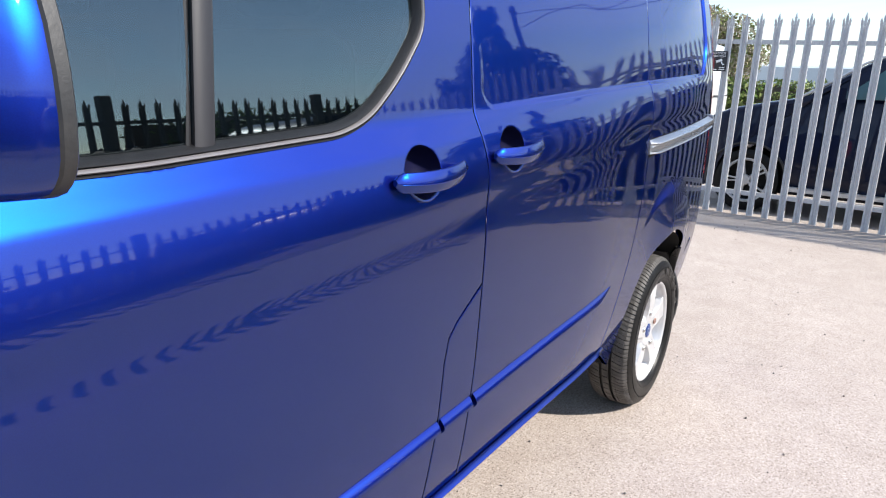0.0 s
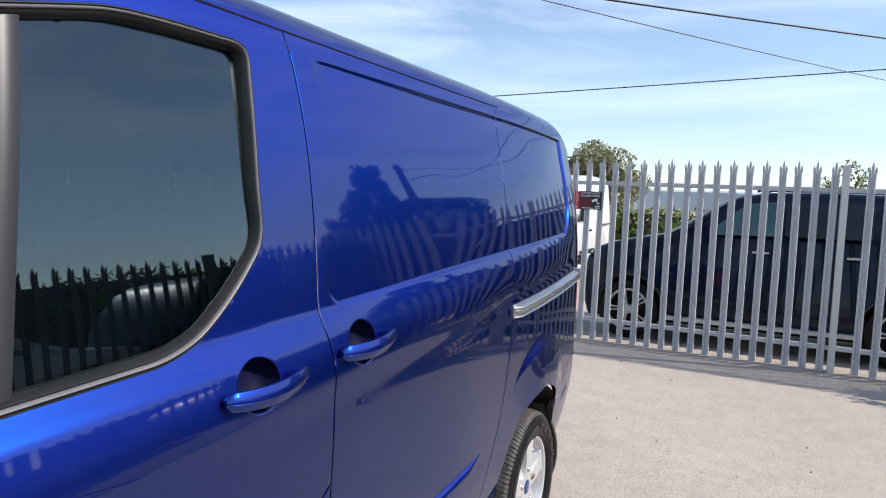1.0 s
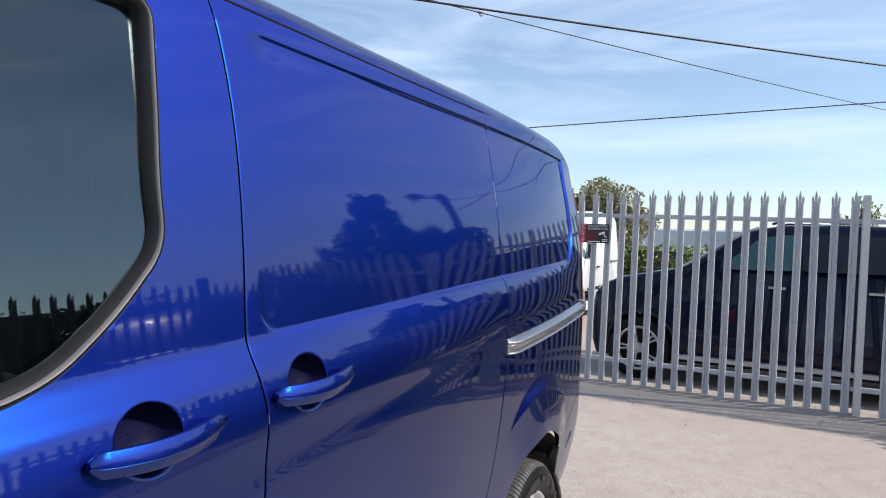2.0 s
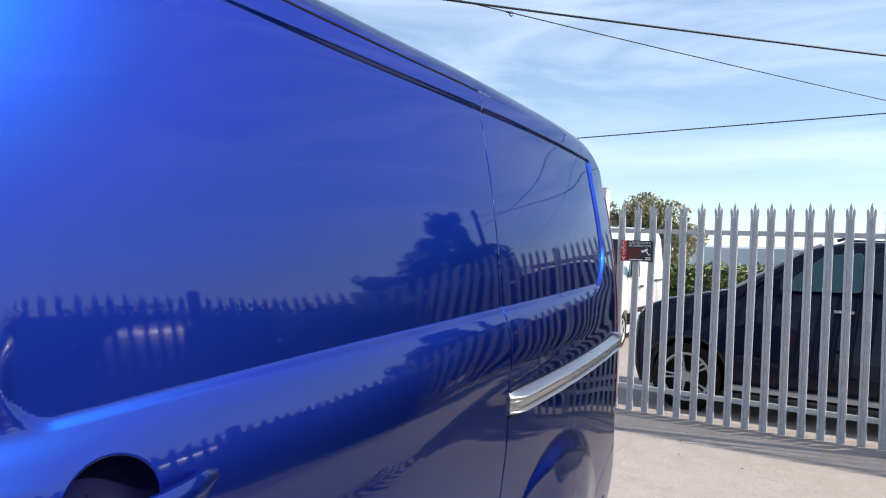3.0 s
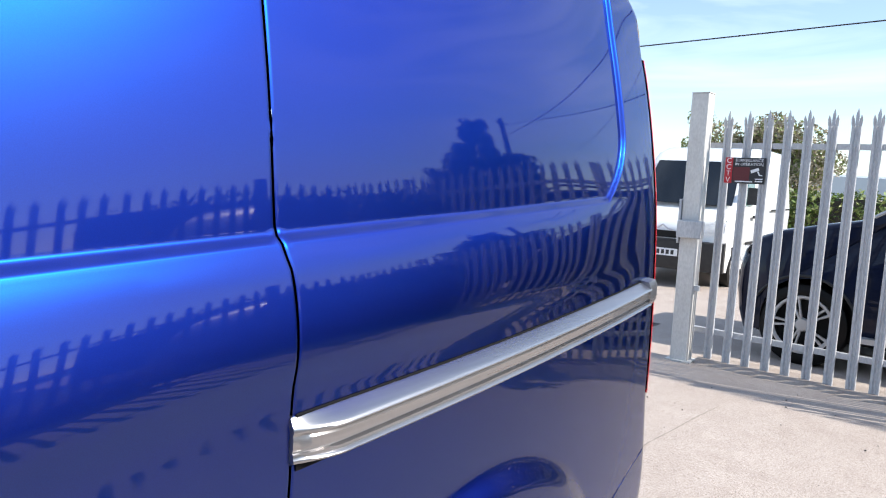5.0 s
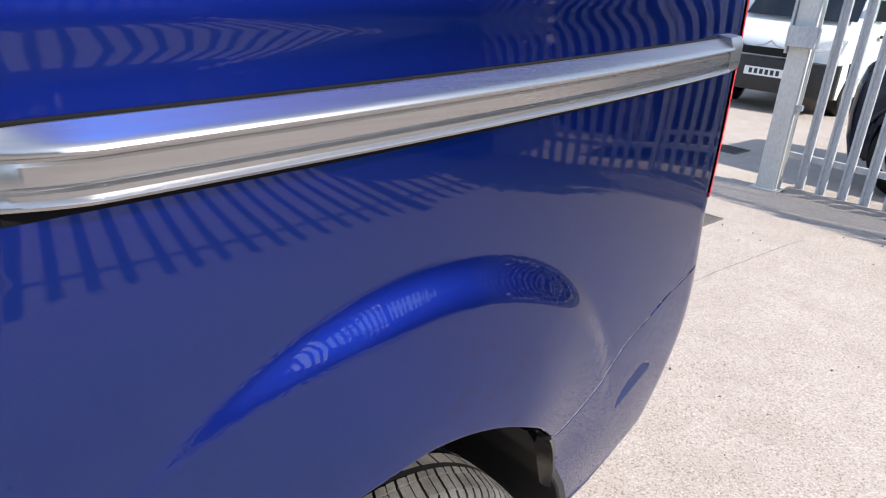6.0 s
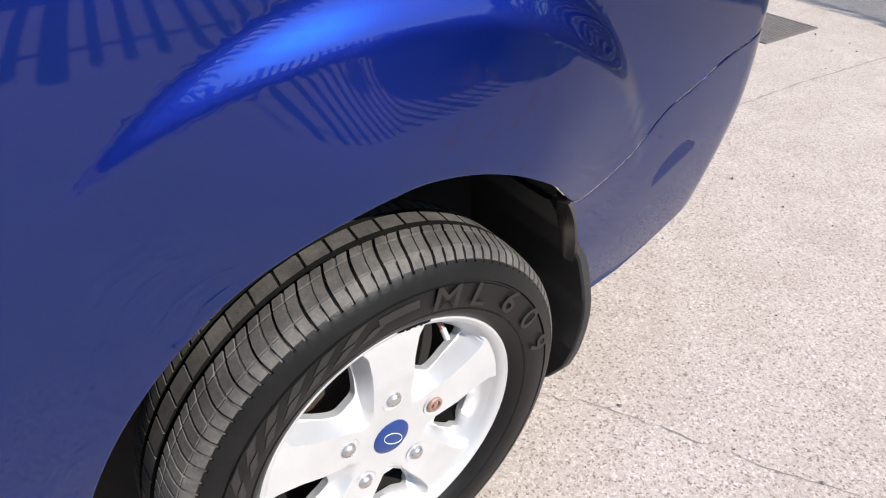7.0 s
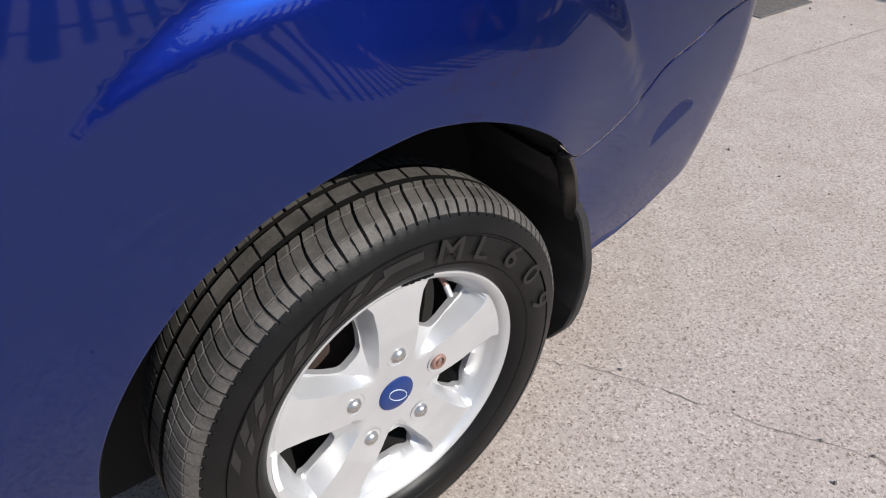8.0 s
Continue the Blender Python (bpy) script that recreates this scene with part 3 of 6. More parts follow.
def strip(name, ys, section, mat, parent, label="", caps=True):
    """A moulding along the van: section(y) gives a ring of (out, z) at each y."""
    rings = []
    for y in ys:
        pts = section(y)
        zz = np.array([p[1] for p in pts])
        xs = side_x(np.full(len(pts), y), zz)
        rings.append([(float(x) + p[0], y, p[1]) for x, p in zip(xs, pts)])
    return part(name, loft(rings, caps=caps), mat, parent, label)


VAN = thing("panel_van", "metallic dark blue panel van parked on pale concrete", "van")
HUB_Y, HUB_Z = 2.2, 0.33
GAP_F = [(0.586, 1.905), (0.598, 1.85), (0.614, 1.70), (0.615, 1.45), (0.608, 1.32), (0.611, 1.28), (0.622, 1.235), (0.634, 1.18), (0.631, 1.12), (0.624, 1.0), (0.617, 0.9), (0.604, 0.70), (0.580, 0.452)]
GAP_R = [(1.803, 1.905), (1.802, 1.60), (1.803, 1.385), (1.808, 1.352), (1.815, 1.33), (1.817, 1.25), (1.811, 1.185), (1.812, 1.11), (1.803, 1.04), (1.788, 0.98), (1.768, 0.90), (1.715, 0.75), (1.64, 0.60), (1.575, 0.452)]


def chaikin(pts, times=2):
    for _ in range(times):
        out = [pts[0]]
        for (ay, az), (by, bz) in zip(pts, pts[1:]):
            out += [(0.75 * ay + 0.25 * by, 0.75 * az + 0.25 * bz), (0.25 * ay + 0.75 * by, 0.25 * az + 0.75 * bz)]
        pts = out + [pts[-1]]
    return pts


GAP_F, GAP_R = chaikin(GAP_F), chaikin(GAP_R)
WIN = rounded([(0.440, 1.56), (0.451, 1.75), (0.459, 1.849), (0.26, 1.848), (0.14, 1.842), (0.045, 1.820), (-0.14, 1.775), (-0.36, 1.66), (-0.60, 1.30), (-0.60, 1.245), (-0.19, 1.250), (0.185, 1.271), (0.262, 1.295), (0.352, 1.362), (0.447, 1.462)],
              [0.05, 0.05, 0.045, 0.05, 0.09, 0.09, 0.08, 0.1, 0.03, 0.03, 0.05, 0.06, 0.05, 0.06, 0.06])
CUPS = {"front": (0.383, 1.196), "rear": (0.752, 1.216)}


def ellipse(cy, cz, ry, rz, n=40):
    return [(cy + ry * math.cos(2 * math.pi * k / n), cz + rz * math.sin(2 * math.pi * k / n)) for k in range(n)]


def door_handle(door, cy, cz, tilt):
    """Pull handle bridging a scooped cup: a faceted bar with a seam, on a thin bright bezel."""
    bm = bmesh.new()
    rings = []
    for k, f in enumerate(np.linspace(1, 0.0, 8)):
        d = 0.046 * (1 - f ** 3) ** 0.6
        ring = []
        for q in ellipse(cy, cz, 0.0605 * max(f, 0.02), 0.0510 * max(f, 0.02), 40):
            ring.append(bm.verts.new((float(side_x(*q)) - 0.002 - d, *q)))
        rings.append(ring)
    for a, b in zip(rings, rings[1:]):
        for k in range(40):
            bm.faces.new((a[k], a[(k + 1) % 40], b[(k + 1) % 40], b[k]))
    # the hollow's shade is painted in: near-black blue instead of body paint
    part("handle_cup", bm, M_CUPSHADE, door, "scooped cup behind the handle, its shade put into the colour")
    lip = [(float(side_x(*q)) + 0.0008, *q) for q in ellipse(cy, cz, 0.0615, 0.0525, 72)]
    part("cup_lip", rod(lip[36:72], 0.0032, 8), M_PAINT, door, "rounded blue lower lip of the cup")
    rings, seam = [], []
    y0, y1 = cy - 0.108, cy + 0.134
    for t in np.linspace(0, 1, 33):
        y = y0 + (y1 - y0) * t
        z = cz - 0.004 + tilt * (t - 0.4) - 0.007 * math.sin(math.pi * t) + 0.004 * max(0.0, t - 0.6)
        e0, e1 = min(1.0, t / 0.06 + 0.12) ** 0.5, min(1.0, (1 - t) / 0.16 + 0.30) ** 0.8
        end = e0 * e1
        h = 0.0200 * end * (0.88 + 0.16 * math.sin(math.pi * t))
        w = 0.0092 * (0.3 + 0.7 * end)
        lift = 0.004 + 0.028 * math.sin(math.pi * (0.05 + 0.90 * t)) ** 0.7
        x = float(side_x(y, z)) + lift
        sec = [(-0.9 * w, 0.70 * h), (-0.2 * w, 0.98 * h), (0.10 * w, 1.0 * h), (0.35 * w, 0.94 * h), (0.80 * w, 0.45 * h), (1.0 * w, 0.02 * h), (1.02 * w, -0.12 * h), (0.94 * w, -0.17 * h), (0.90 * w, -0.24 * h), (0.62 * w, -0.70 * h), (0.25 * w, -0.97 * h), (-0.1 * w, -1.0 * h), (-0.9 * w, -0.75 * h)]
        rings.append([(x + a, y, z + b) for a, b in sec])
        seam.append((x + 0.985 * w, y, z - 0.165 * h))
    handle = part("door_handle", loft(rings), M_PAINT, door, "blue painted pull handle with a fine seam")
    part("handle_seam", rod(seam[1:-1], 0.0004, 6), M_PAINT, handle)
    return handle


# front door with its window opening
front_loop = [(0.586, 1.905), *[q for q in GAP_F[1:] if q[1] > 0.93], (0.6195, 0.9255), (0.515, 0.862), (0.484, 0.832), (0.470, 0.78), (0.458, 0.64), (0.428, 0.452), (-0.345, 0.452), (-0.385, 0.58), (-0.47, 0.80), (-0.47, 1.18), (-0.62, 1.23), (-0.62, 1.34), (-0.34, 1.74), (-0.14, 1.855), (0.05, 1.90), (0.3, 1.904)]
front_door = panel("front_door", front_loop, [WIN, ellipse(*CUPS["front"], 0.060, 0.0505)], M_PAINT, VAN, "closed front door in blue metallic paint",
                   fine=[(-0.45, 0.6, 1.16, 1.265, 0.0075), (-0.4, 0.6, 1.265, 1.30, 0.011)])
door_handle(front_door, *CUPS["front"], 0.008)
slide_loop = GAP_F + GAP_R[::-1]
sliding_door = panel("sliding_door", slide_loop, [ellipse(*CUPS["rear"], 0.060, 0.0505)], M_PAINT, VAN, "closed sliding side door with a pressed-in upper panel",
                     crease=True, fine=[(0.632, 0.74, 1.285, 1.42, 0.0045), (0.74, 0.86, 1.33, 1.60, 0.012)])
door_handle(sliding_door, *CUPS["rear"], 0.010)
pillar_loop = [(0.6195, 0.9235), (0.617, 0.9), (0.604, 0.70), (0.580, 0.452), (0.428, 0.452), (0.458, 0.64), (0.470, 0.78), (0.484, 0.832), (0.515, 0.862)]
panel("pillar_foot", pillar_loop, [], M_PAINT, VAN)
# sill below the doors
strip("sill", np.linspace(-0.42, 1.60, 60), lambda y: [(-0.004, 0.449), (0.004, 0.446), (0.007, 0.440), (0.004, 0.433), (-0.03, 0.42), (-0.12, 0.40), (-0.14, 0.449)], M_PAINT, VAN, "sill lip below the doors")

# rear quarter with the wheel arch
ARCH = []
for a in np.linspace(-101, 43.6, 50):
    r = float(np.interp(a, [-101, -73, -55, -35, -20, -10, -2, 7, 16, 27, 43.6], [0.400, 0.407, 0.405, 0.402, 0.410, 0.416, 0.418, 0.412, 0.406, 0.401, 0.400]))
    ARCH.append((2.2 + r * math.sin(radians(a)), 0.37 + r * math.cos(radians(a))))
SEAM = [(2.476, 0.659), (2.516, 0.630), (2.581, 0.643), (2.632, 0.662), (2.682, 0.690), (2.712, 0.718), (2.745, 0.732), (2.811, 0.749), (2.886, 0.775), (3.06, 0.80)]

SEAM = chaikin(SEAM)


quarter_loop = [*GAP_R, (1.575, 0.43), *ARCH, *SEAM[1:], (3.06, 0.93), (2.972, 0.935), (2.972, 1.70), (2.965, 1.745), (2.96, top_z(2.96)), (2.92, top_z(2.92)), (2.88, top_z(2.88)), (2.84, top_z(2.84)), (2.8, top_z(2.8)), (2.74, 1.905), (2.5, 1.905), (2.2, 1.905)]
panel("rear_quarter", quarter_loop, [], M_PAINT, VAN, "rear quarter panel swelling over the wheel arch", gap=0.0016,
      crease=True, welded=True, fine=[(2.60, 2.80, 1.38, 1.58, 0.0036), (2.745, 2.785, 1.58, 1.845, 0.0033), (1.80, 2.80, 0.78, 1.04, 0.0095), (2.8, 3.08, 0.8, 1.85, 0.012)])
bumper_loop = [*SEAM, (3.13, 0.80), (3.14, 0.62), (3.12, 0.50), (3.06, 0.43), (2.99, 0.392), (2.90, 0.358), (2.80, 0.340), (2.70, 0.335), (2.605, 0.345), *arc(2.2, 0.37, 0.40, 92, 43.6, 20)[:-1]]
rear_bumper = panel("rear_bumper", bumper_loop, [], M_PAINT, VAN, "blue plastic rear bumper with a scooped pocket", gap=0.0007, fine=[(2.74, 2.91, 0.54, 0.66, 0.0045)])

# moulding along the lower doors
def mould(y):
    zt = 0.630 + 0.045 * y
    f = 1.0 if y < 1.40 else max(0.05, (1.527 - y) / 0.127) ** 0.7
    return [(-0.004, zt + 0.002), (0.001, zt), (0.0085 * f, zt - 0.008 * f), (0.0145 * f, zt - 0.019 * f), (0.0145 * f, zt - 0.024 * f), (0.007 * f, zt - 0.033 * f), (-0.004, zt - 0.036 * f)]


for y0, y1, holder in ((-0.39, 0.452, front_door), (0.466, 0.590, VAN), (0.606, 1.527, sliding_door)):
    strip("side_moulding", np.linspace(y0, y1, max(8, int((y1 - y0) / 0.02))), mould, M_PAINT, holder, "raised blue side moulding")

# window: trim, divider and panes
def band(name, outer, inner, mat, parent, heights, label=""):
    """A raised ring between two loops; heights are how far the rows stand out."""
    n = len(outer)
    o, i = np.array(outer), np.array(inner)
    rows = []
    for k, h in enumerate(heights):
        q = o + (i - o) * k / (len(heights) - 1)
        xs = side_x(q[:, 0], q[:, 1])
        rows.append([(float(x) + h, *p) for x, p in zip(xs, q)])
    return part(name, loft(rows, caps=False), mat, parent, label)


win_d = dense(WIN, 0.02)
win_in = shrunk(win_d, 0.0235)
band("window_surround", shrunk(win_d, -0.003), shrunk(win_d, 0.0022), M_TRIM, front_door, [-0.004, 0.002, 0.0025, -0.003], "black rubber window surround")
band("window_trim", shrunk(win_d, 0.002), shrunk(win_d, 0.0085), M_GREYTRIM, front_door, [-0.003, 0.003, 0.0048, 0.004, 0.002, -0.003], "satin grey window trim")
band("window_seal", shrunk(win_d, 0.0083), win_in, M_TRIM, front_door, [-0.004, 0.003, 0.0, -0.006, -0.014, -0.030], "black rubber window seal")
glass_loop = shrunk(win_d, 0.0205)
panel("window_pane", glass_loop, [], M_GLASS, front_door, "dark tinted side window", flange=0, lift=-0.014, gap=0, lean=0.022, flat_below=1.345)
bar = bmesh.new()
for y0, y1, d in ((-0.099, -0.066, 0.0),):
    rings = []
    for z in np.linspace(1.262, 1.80, 24):
        zt = z
        ring = [(float(side_x(y, max(zt, 1.315))) - 0.105 * min(0.0, zt - 1.315) + o, y + 0.11 * (zt - 1.28), zt) for y, o in ((y0, -0.03), (y0, -0.006), (y0 + 0.006, -0.003), (y1 - 0.006, -0.003), (y1, -0.006), (y1, -0.03))]
        rings.append(ring)
    loft(rings, bm=bar)
part("window_divider", bar, M_SATIN, front_door, "upright satin grey divider bar")
part("divider_seal", rod([(float(side_x(-0.105, max(z, 1.315))) - 0.105 * min(0.0, z - 1.315) - 0.016, -0.105 + 0.11 * (z - 1.28), z) for z in np.linspace(1.262, 1.79, 24)], 0.006, 8), M_TRIM, front_door, "black rubber seal beside the divider")

# sliding rail on the rear quarter
def rail_section(y):
    zt, zb = 1.174 + 0.0475 * (y - 1.80), 1.120 + 0.0475 * (y - 1.80)
    f = float(ease(1.800, 1.875, y)) ** 0.6
    d = 0.003 + 0.025 * f
    h = zt - zb
    return [(-0.01, zt), (0.10 * d, zt), (0.22 * d, zt - 0.02 * h), (0.80 * d, zt - 0.185 * h), (0.90 * d, zt - 0.21 * h), (0.97 * d, zt - 0.245 * h), (1.0 * d, zt - 0.285 * h), (0.96 * d, zt - 0.325 * h), (0.76 * d, zt - 0.358 * h), (0.74 * d, zt - 0.398 * h),
            (0.84 * d, zt - 0.44 * h), (0.74 * d, zt - 0.68 * h), (0.58 * d, zt - 0.708 * h), (0.58 * d, zt - 0.742 * h), (0.82 * d, zt - 0.765 * h), (0.80 * d, zt - 0.84 * h), (0.92 * d, zt - 0.87 * h), (0.97 * d, zt - 0.90 * h), (0.90 * d, zt - 0.95 * h), (0.2 * d, zb), (-0.01, zb)]


rail = strip("door_rail", np.concatenate([np.linspace(1.809, 1.88, 14), np.linspace(1.9, 2.865, 34)]), rail_section, M_RAIL, VAN, "brushed aluminium sliding door rail")
strip("rail_gasket", np.linspace(1.816, 2.87, 30), lambda y: [(0.001, 1.1768 + 0.0475 * (y - 1.8)), (0.0025, 1.175 + 0.0475 * (y - 1.8)), (0.0025, 1.114 + 0.0475 * (y - 1.8)), (0.001, 1.111 + 0.0475 * (y - 1.8)), (-0.01, 1.15 + 0.0462 * (y - 1.8))], M_SEAL, rail, "black rubber gasket")
strip("rail_end", np.linspace(2.855, 2.905, 8), lambda y: [(-0.01, 1.182 + 0.0462 * (y - 1.8)), (0.022, 1.178 + 0.0462 * (y - 1.8)), (0.027, 1.165 + 0.0462 * (y - 1.8)), (0.026, 1.135 + 0.0462 * (y - 1.8)), (0.02, 1.124 + 0.0462 * (y - 1.8)), (-0.01, 1.12 + 0.0462 * (y - 1.8))], M_RAIL, rail, "aluminium rail end stop")

# roof
def roof_row(y, far=True):
    z0 = top_z(y) + (0.0015 if y < 1.81 else -0.0009)
    x0 = float(side_x(y, z0 - 0.0015 if y < 1.81 else z0))
    a0 = math.atan(-(float(side_x(y, z0)) - float(side_x(y, z0 - 0.004))) / 0.004)
    zc = z0 + 0.138
    p0, p1, p2, p3 = Vector((x0, z0)), Vector((x0, z0)) + 0.05 * Vector((-math.sin(a0), math.cos(a0))), Vector((x0 - 0.085, zc)), Vector((-0.98, zc + 0.022))
    row = []
    for t in [0, 0.04, 0.08, 0.12, 0.17, 0.22, 0.28, 0.34, 0.42, 0.5, 0.6, 0.7, 0.8, 0.9, 1.0]:
        q = p0 * (1 - t) ** 3 + p1 * 3 * t * (1 - t) ** 2 + p2 * 3 * t * t * (1 - t) + p3 * t ** 3
        row.append((q.x, y, q.y))
    return row + [(-1.96 - x, yy, z) for x, yy, z in row[-2::-1]]


def front_roof(y):
    row = roof_row(-0.12)
    d = (-0.12 - y)
    return [(x, y, z - 0.30 * d - 0.25 * d * d) for x, _, z in row]


part("roof", loft([front_roof(y) for y in (-0.34, -0.28, -0.2)] + [roof_row(y) for y in [-0.12, 0.0, 0.3, 0.6, 0.9, 1.2, 1.5, 1.8, 2.1, 2.4, 2.5, 2.55, 2.6, 2.65, 2.7, 2.75, 2.8, 2.84, 2.88, 2.92, 2.96, 3.0]], closed=False), M_PAINT, VAN, "blue roof with rounded edges")
strip("roof_seam", np.linspace(-0.10, 1.80, 60), lambda y: [(-0.004, 1.9025), (0.0002, 1.9030), (0.0006, 1.9055), (0.0, 1.9080), (-0.004, 1.9085)], M_SEAL, VAN, "black sealed seam along the roof edge")
# rear end: doors and lamp
bm = loft([[(x, 3.0, z) for x, _, z in roof_row(3.0)], [(x * 0.98 - 0.02, 3.06, z - 0.06) for x, _, z in roof_row(3.0)], [(x * 0.96 - 0.04, 3.09, z - 0.16) for x, _, z in roof_row(3.0)]], closed=False)
part("roof_rear_edge", bm, M_PAINT, VAN)
for x0, x1 in ((-0.97, -0.26), (-1.70, -0.99)):
    part("rear_door", box(x0, x1, 3.05, 3.09, 0.62, 1.66), M_PAINT, VAN, bevel=0.02)
part("bumper_back", box(-1.70, -0.26, 3.02, 3.10, 0.50, 0.79), M_BLACK, VAN, bevel=0.03)
lamp_loop = [(2.972, 0.935), (3.088, 0.93), (3.09, 1.50), (3.06, 1.66), (3.02, 1.745), (2.965, 1.745), (2.972, 1.70)]
tail_lamp = panel("tail_lamp", lamp_loop, [], M_REDLENS, VAN, "tall red tail lamp on the rear corner", lift=0.004, flange=0.05, step=0.015)
# the parts turned away: far side, nose, floor
far = []
for y in np.linspace(-0.62, 3.06, 40):
    zs = np.linspace(0.43, float(np.interp(y, [-0.62, -0.34, -0.14, 0.05], [1.34, 1.74, 1.855, top_z(max(y, 0.05))])), 30)
    far.append([(-1.96 - float(x), float(y), float(z)) for x, z in zip(side_x(np.full(30, y), zs), zs)])
part("far_side", loft(far, closed=False), M_PAINT, VAN)
fender_loop = [(-0.350, 0.452), (-0.390, 0.58), (-0.475, 0.80), (-0.475, 1.18), (-0.66, 1.225), (-1.0, 1.17), (-1.35, 1.05), (-1.55, 0.86), (-1.58, 0.50), (-1.16, 0.45), *arc(-0.733, 0.37, 0.39, -78, 78, 40)[:-1], (-0.352, 0.446)]
panel("front_wing", fender_loop, [], M_PAINT, VAN, step=0.04)
nose = []
for y, zt, w in ((-0.62, 1.22, 0.03), (-1.0, 1.17, 0.06), (-1.3, 1.10, 0.12), (-1.52, 0.98, 0.22), (-1.62, 0.82, 0.32), (-1.64, 0.55, 0.36), (-1.60, 0.40, 0.36)):
    nose.append([(-0.98 + (0.96 - w) * u, y - 0.10 * (1 - u * u), zt + 0.05 * (1 - u * u)) for u in np.linspace(-1, 1, 17)])
part("bonnet_and_grille", loft(nose, closed=False), M_PAINT, VAN)
screen = []
for t in np.linspace(0, 1, 9):
    y, z = -1.02 + 0.70 * t, 1.19 + 0.68 * t
    screen.append([(-0.98 + (0.90 - 0.06 * t) * u, y - 0.14 * (1 - u * u), z + 0.03 * (1 - u * u)) for u in np.linspace(-1, 1, 13)])
part("windscreen", loft(screen, closed=False), M_SCREEN, VAN)
part("front_bumper", box(-1.84, -0.12, -1.60, -1.20, 0.27, 0.60), M_PAINT, VAN, bevel=0.06)
part("engine_bay", box(-1.82, -0.14, -1.45, -0.62, 0.55, 1.02), M_NEARBLACK, VAN)
part("floor_pan", box(-1.84, -0.15, -1.45, 1.78, 0.34, 0.43), M_NEARBLACK, VAN)
part("rear_floor", box(-1.55, -0.40, 1.78, 2.95, 0.38, 0.50), M_NEARBLACK, VAN)
part("bulkhead", box(-1.86, -0.16, 0.70, 0.74, 0.43, 1.88), M_INNER, VAN)
# four small white tabs standing just proud of the bulkhead
for sx in (-0.962, -0.846, -0.552, -0.438):
    part("bulkhead_tab", box(sx - 0.008, sx + 0.008, 0.694, 0.699, 1.552, 1.592), M_WHITEPLASTIC, VAN, "small white upright tab on the bulkhead")
part("cabin_floor", box(-1.86, -0.16, -1.3, 0.70, 0.43, 0.62), M_INNER, VAN)
part("dashboard", box(-1.80, -0.16, -1.0, -0.55, 0.62, 1.16), M_INNER, VAN, bevel=0.05)
part("headlining", box(-1.80, -0.22, -0.28, 0.72, 1.86, 1.875), M_INNER, VAN)
for sx in (-0.52, -1.44):
    part("seat_base", box(sx - 0.24, sx + 0.24, -0.05, 0.48, 0.62, 0.95), M_INNER, VAN, bevel=0.06)
    part("seat_back", box(sx - 0.23, sx + 0.23, 0.42, 0.56, 0.92, 1.46), M_INNER, VAN, bevel=0.06)
    part("headrest", box(sx - 0.13, sx + 0.13, 0.46, 0.55, 1.49, 1.68), M_INNER, VAN, bevel=0.04)

# inside of the wheel arches
for hy in (HUB_Y, HUB_Y - 2.933):
    bm = bmesh.new()
    rows = []
    for x in (-0.022, -0.06, -0.30, -0.34):
        rows.append([(min(x, float(side_x(*q)) + 0.4 * x - 0.004), q[0], q[1]) for q in arc(hy, 0.37, 0.408 if x < -0.03 else 0.402, -100, 80, 40)])
    rows.append([(-0.36, hy + 0.05 * math.sin(radians(a)), 0.37) for a in np.linspace(-100, 80, 40)])
    part("arch_liner", loft(rows, closed=False, bm=bm), M_NEARBLACK, VAN, "black wheel arch liner")

# added panel, no van part: blocks light so the rim windows look dark
part("arch_blocker", box(-0.350, -0.338, 1.70, 2.62, 0.07, 0.62), M_NEARBLACK, VAN, "added black panel that keeps the wheel arch dark")

# mud flap behind the rear wheel
flap = []
for t in np.linspace(0, 1, 49):
    z = 0.61 - 0.42 * t
    y = float(np.interp(z, [0.19, 0.28, 0.384, 0.489, 0.552, 0.61], [2.578, 2.594, 2.600, 2.588, 2.562, 2.526]))
    xo = float(np.interp(z, [0.19, 0.195, 0.21, 0.255, 0.30, 0.35, 0.41, 0.445, 0.49, 0.552, 0.61], [-0.125, -0.102, -0.076, -0.048, -0.038, -0.034, -0.037, -0.043, -0.056, -0.078, -0.092]))
    flap.append([(xo - 0.004, y - 0.010, z), (xo, y - 0.007, z), (xo + 0.001, y + 0.007, z), (xo - 0.003, y + 0.010, z), (-0.345, y + 0.008, z), (-0.345, y - 0.006, z)])
part("mud_flap", loft(flap), M_BLACK, VAN, "black mud flap hanging behind the wheel")
lip = []
for u in np.linspace(0.02, 0.98, 28):
    a = radians(44.5 + 30 * u)
    w = 0.008 + 0.016 * math.sin(math.pi * u) ** 0.7
    xs = float(side_x(2.2 + 0.402 * math.sin(a), 0.37 + 0.402 * math.cos(a)))
    lip.append([(xs + dx + 0.005, 2.2 + r * math.sin(a), 0.37 + r * math.cos(a)) for dx, r in ((-0.014, 0.4035), (-0.002, 0.4015), (0.0005, 0.3985), (-0.0015, 0.3950), (-0.008 - 0.3 * w, 0.3915), (-0.012 - w, 0.3920), (-0.016 - w, 0.4035))])
part("arch_lip", loft(lip), M_LIP, VAN, "glossy black plastic arch bead")

# door mirror
def mirror_reach(z):
    return float(np.interp(z, [1.283, 1.287, 1.293, 1.303, 1.318, 1.342, 1.372, 1.405, 1.436, 1.50, 1.545, 1.566], [0.215, 0.255, 0.272, 0.284, 0.2895, 0.2915, 0.2895, 0.283, 0.272, 0.245, 0.205, 0.150]))


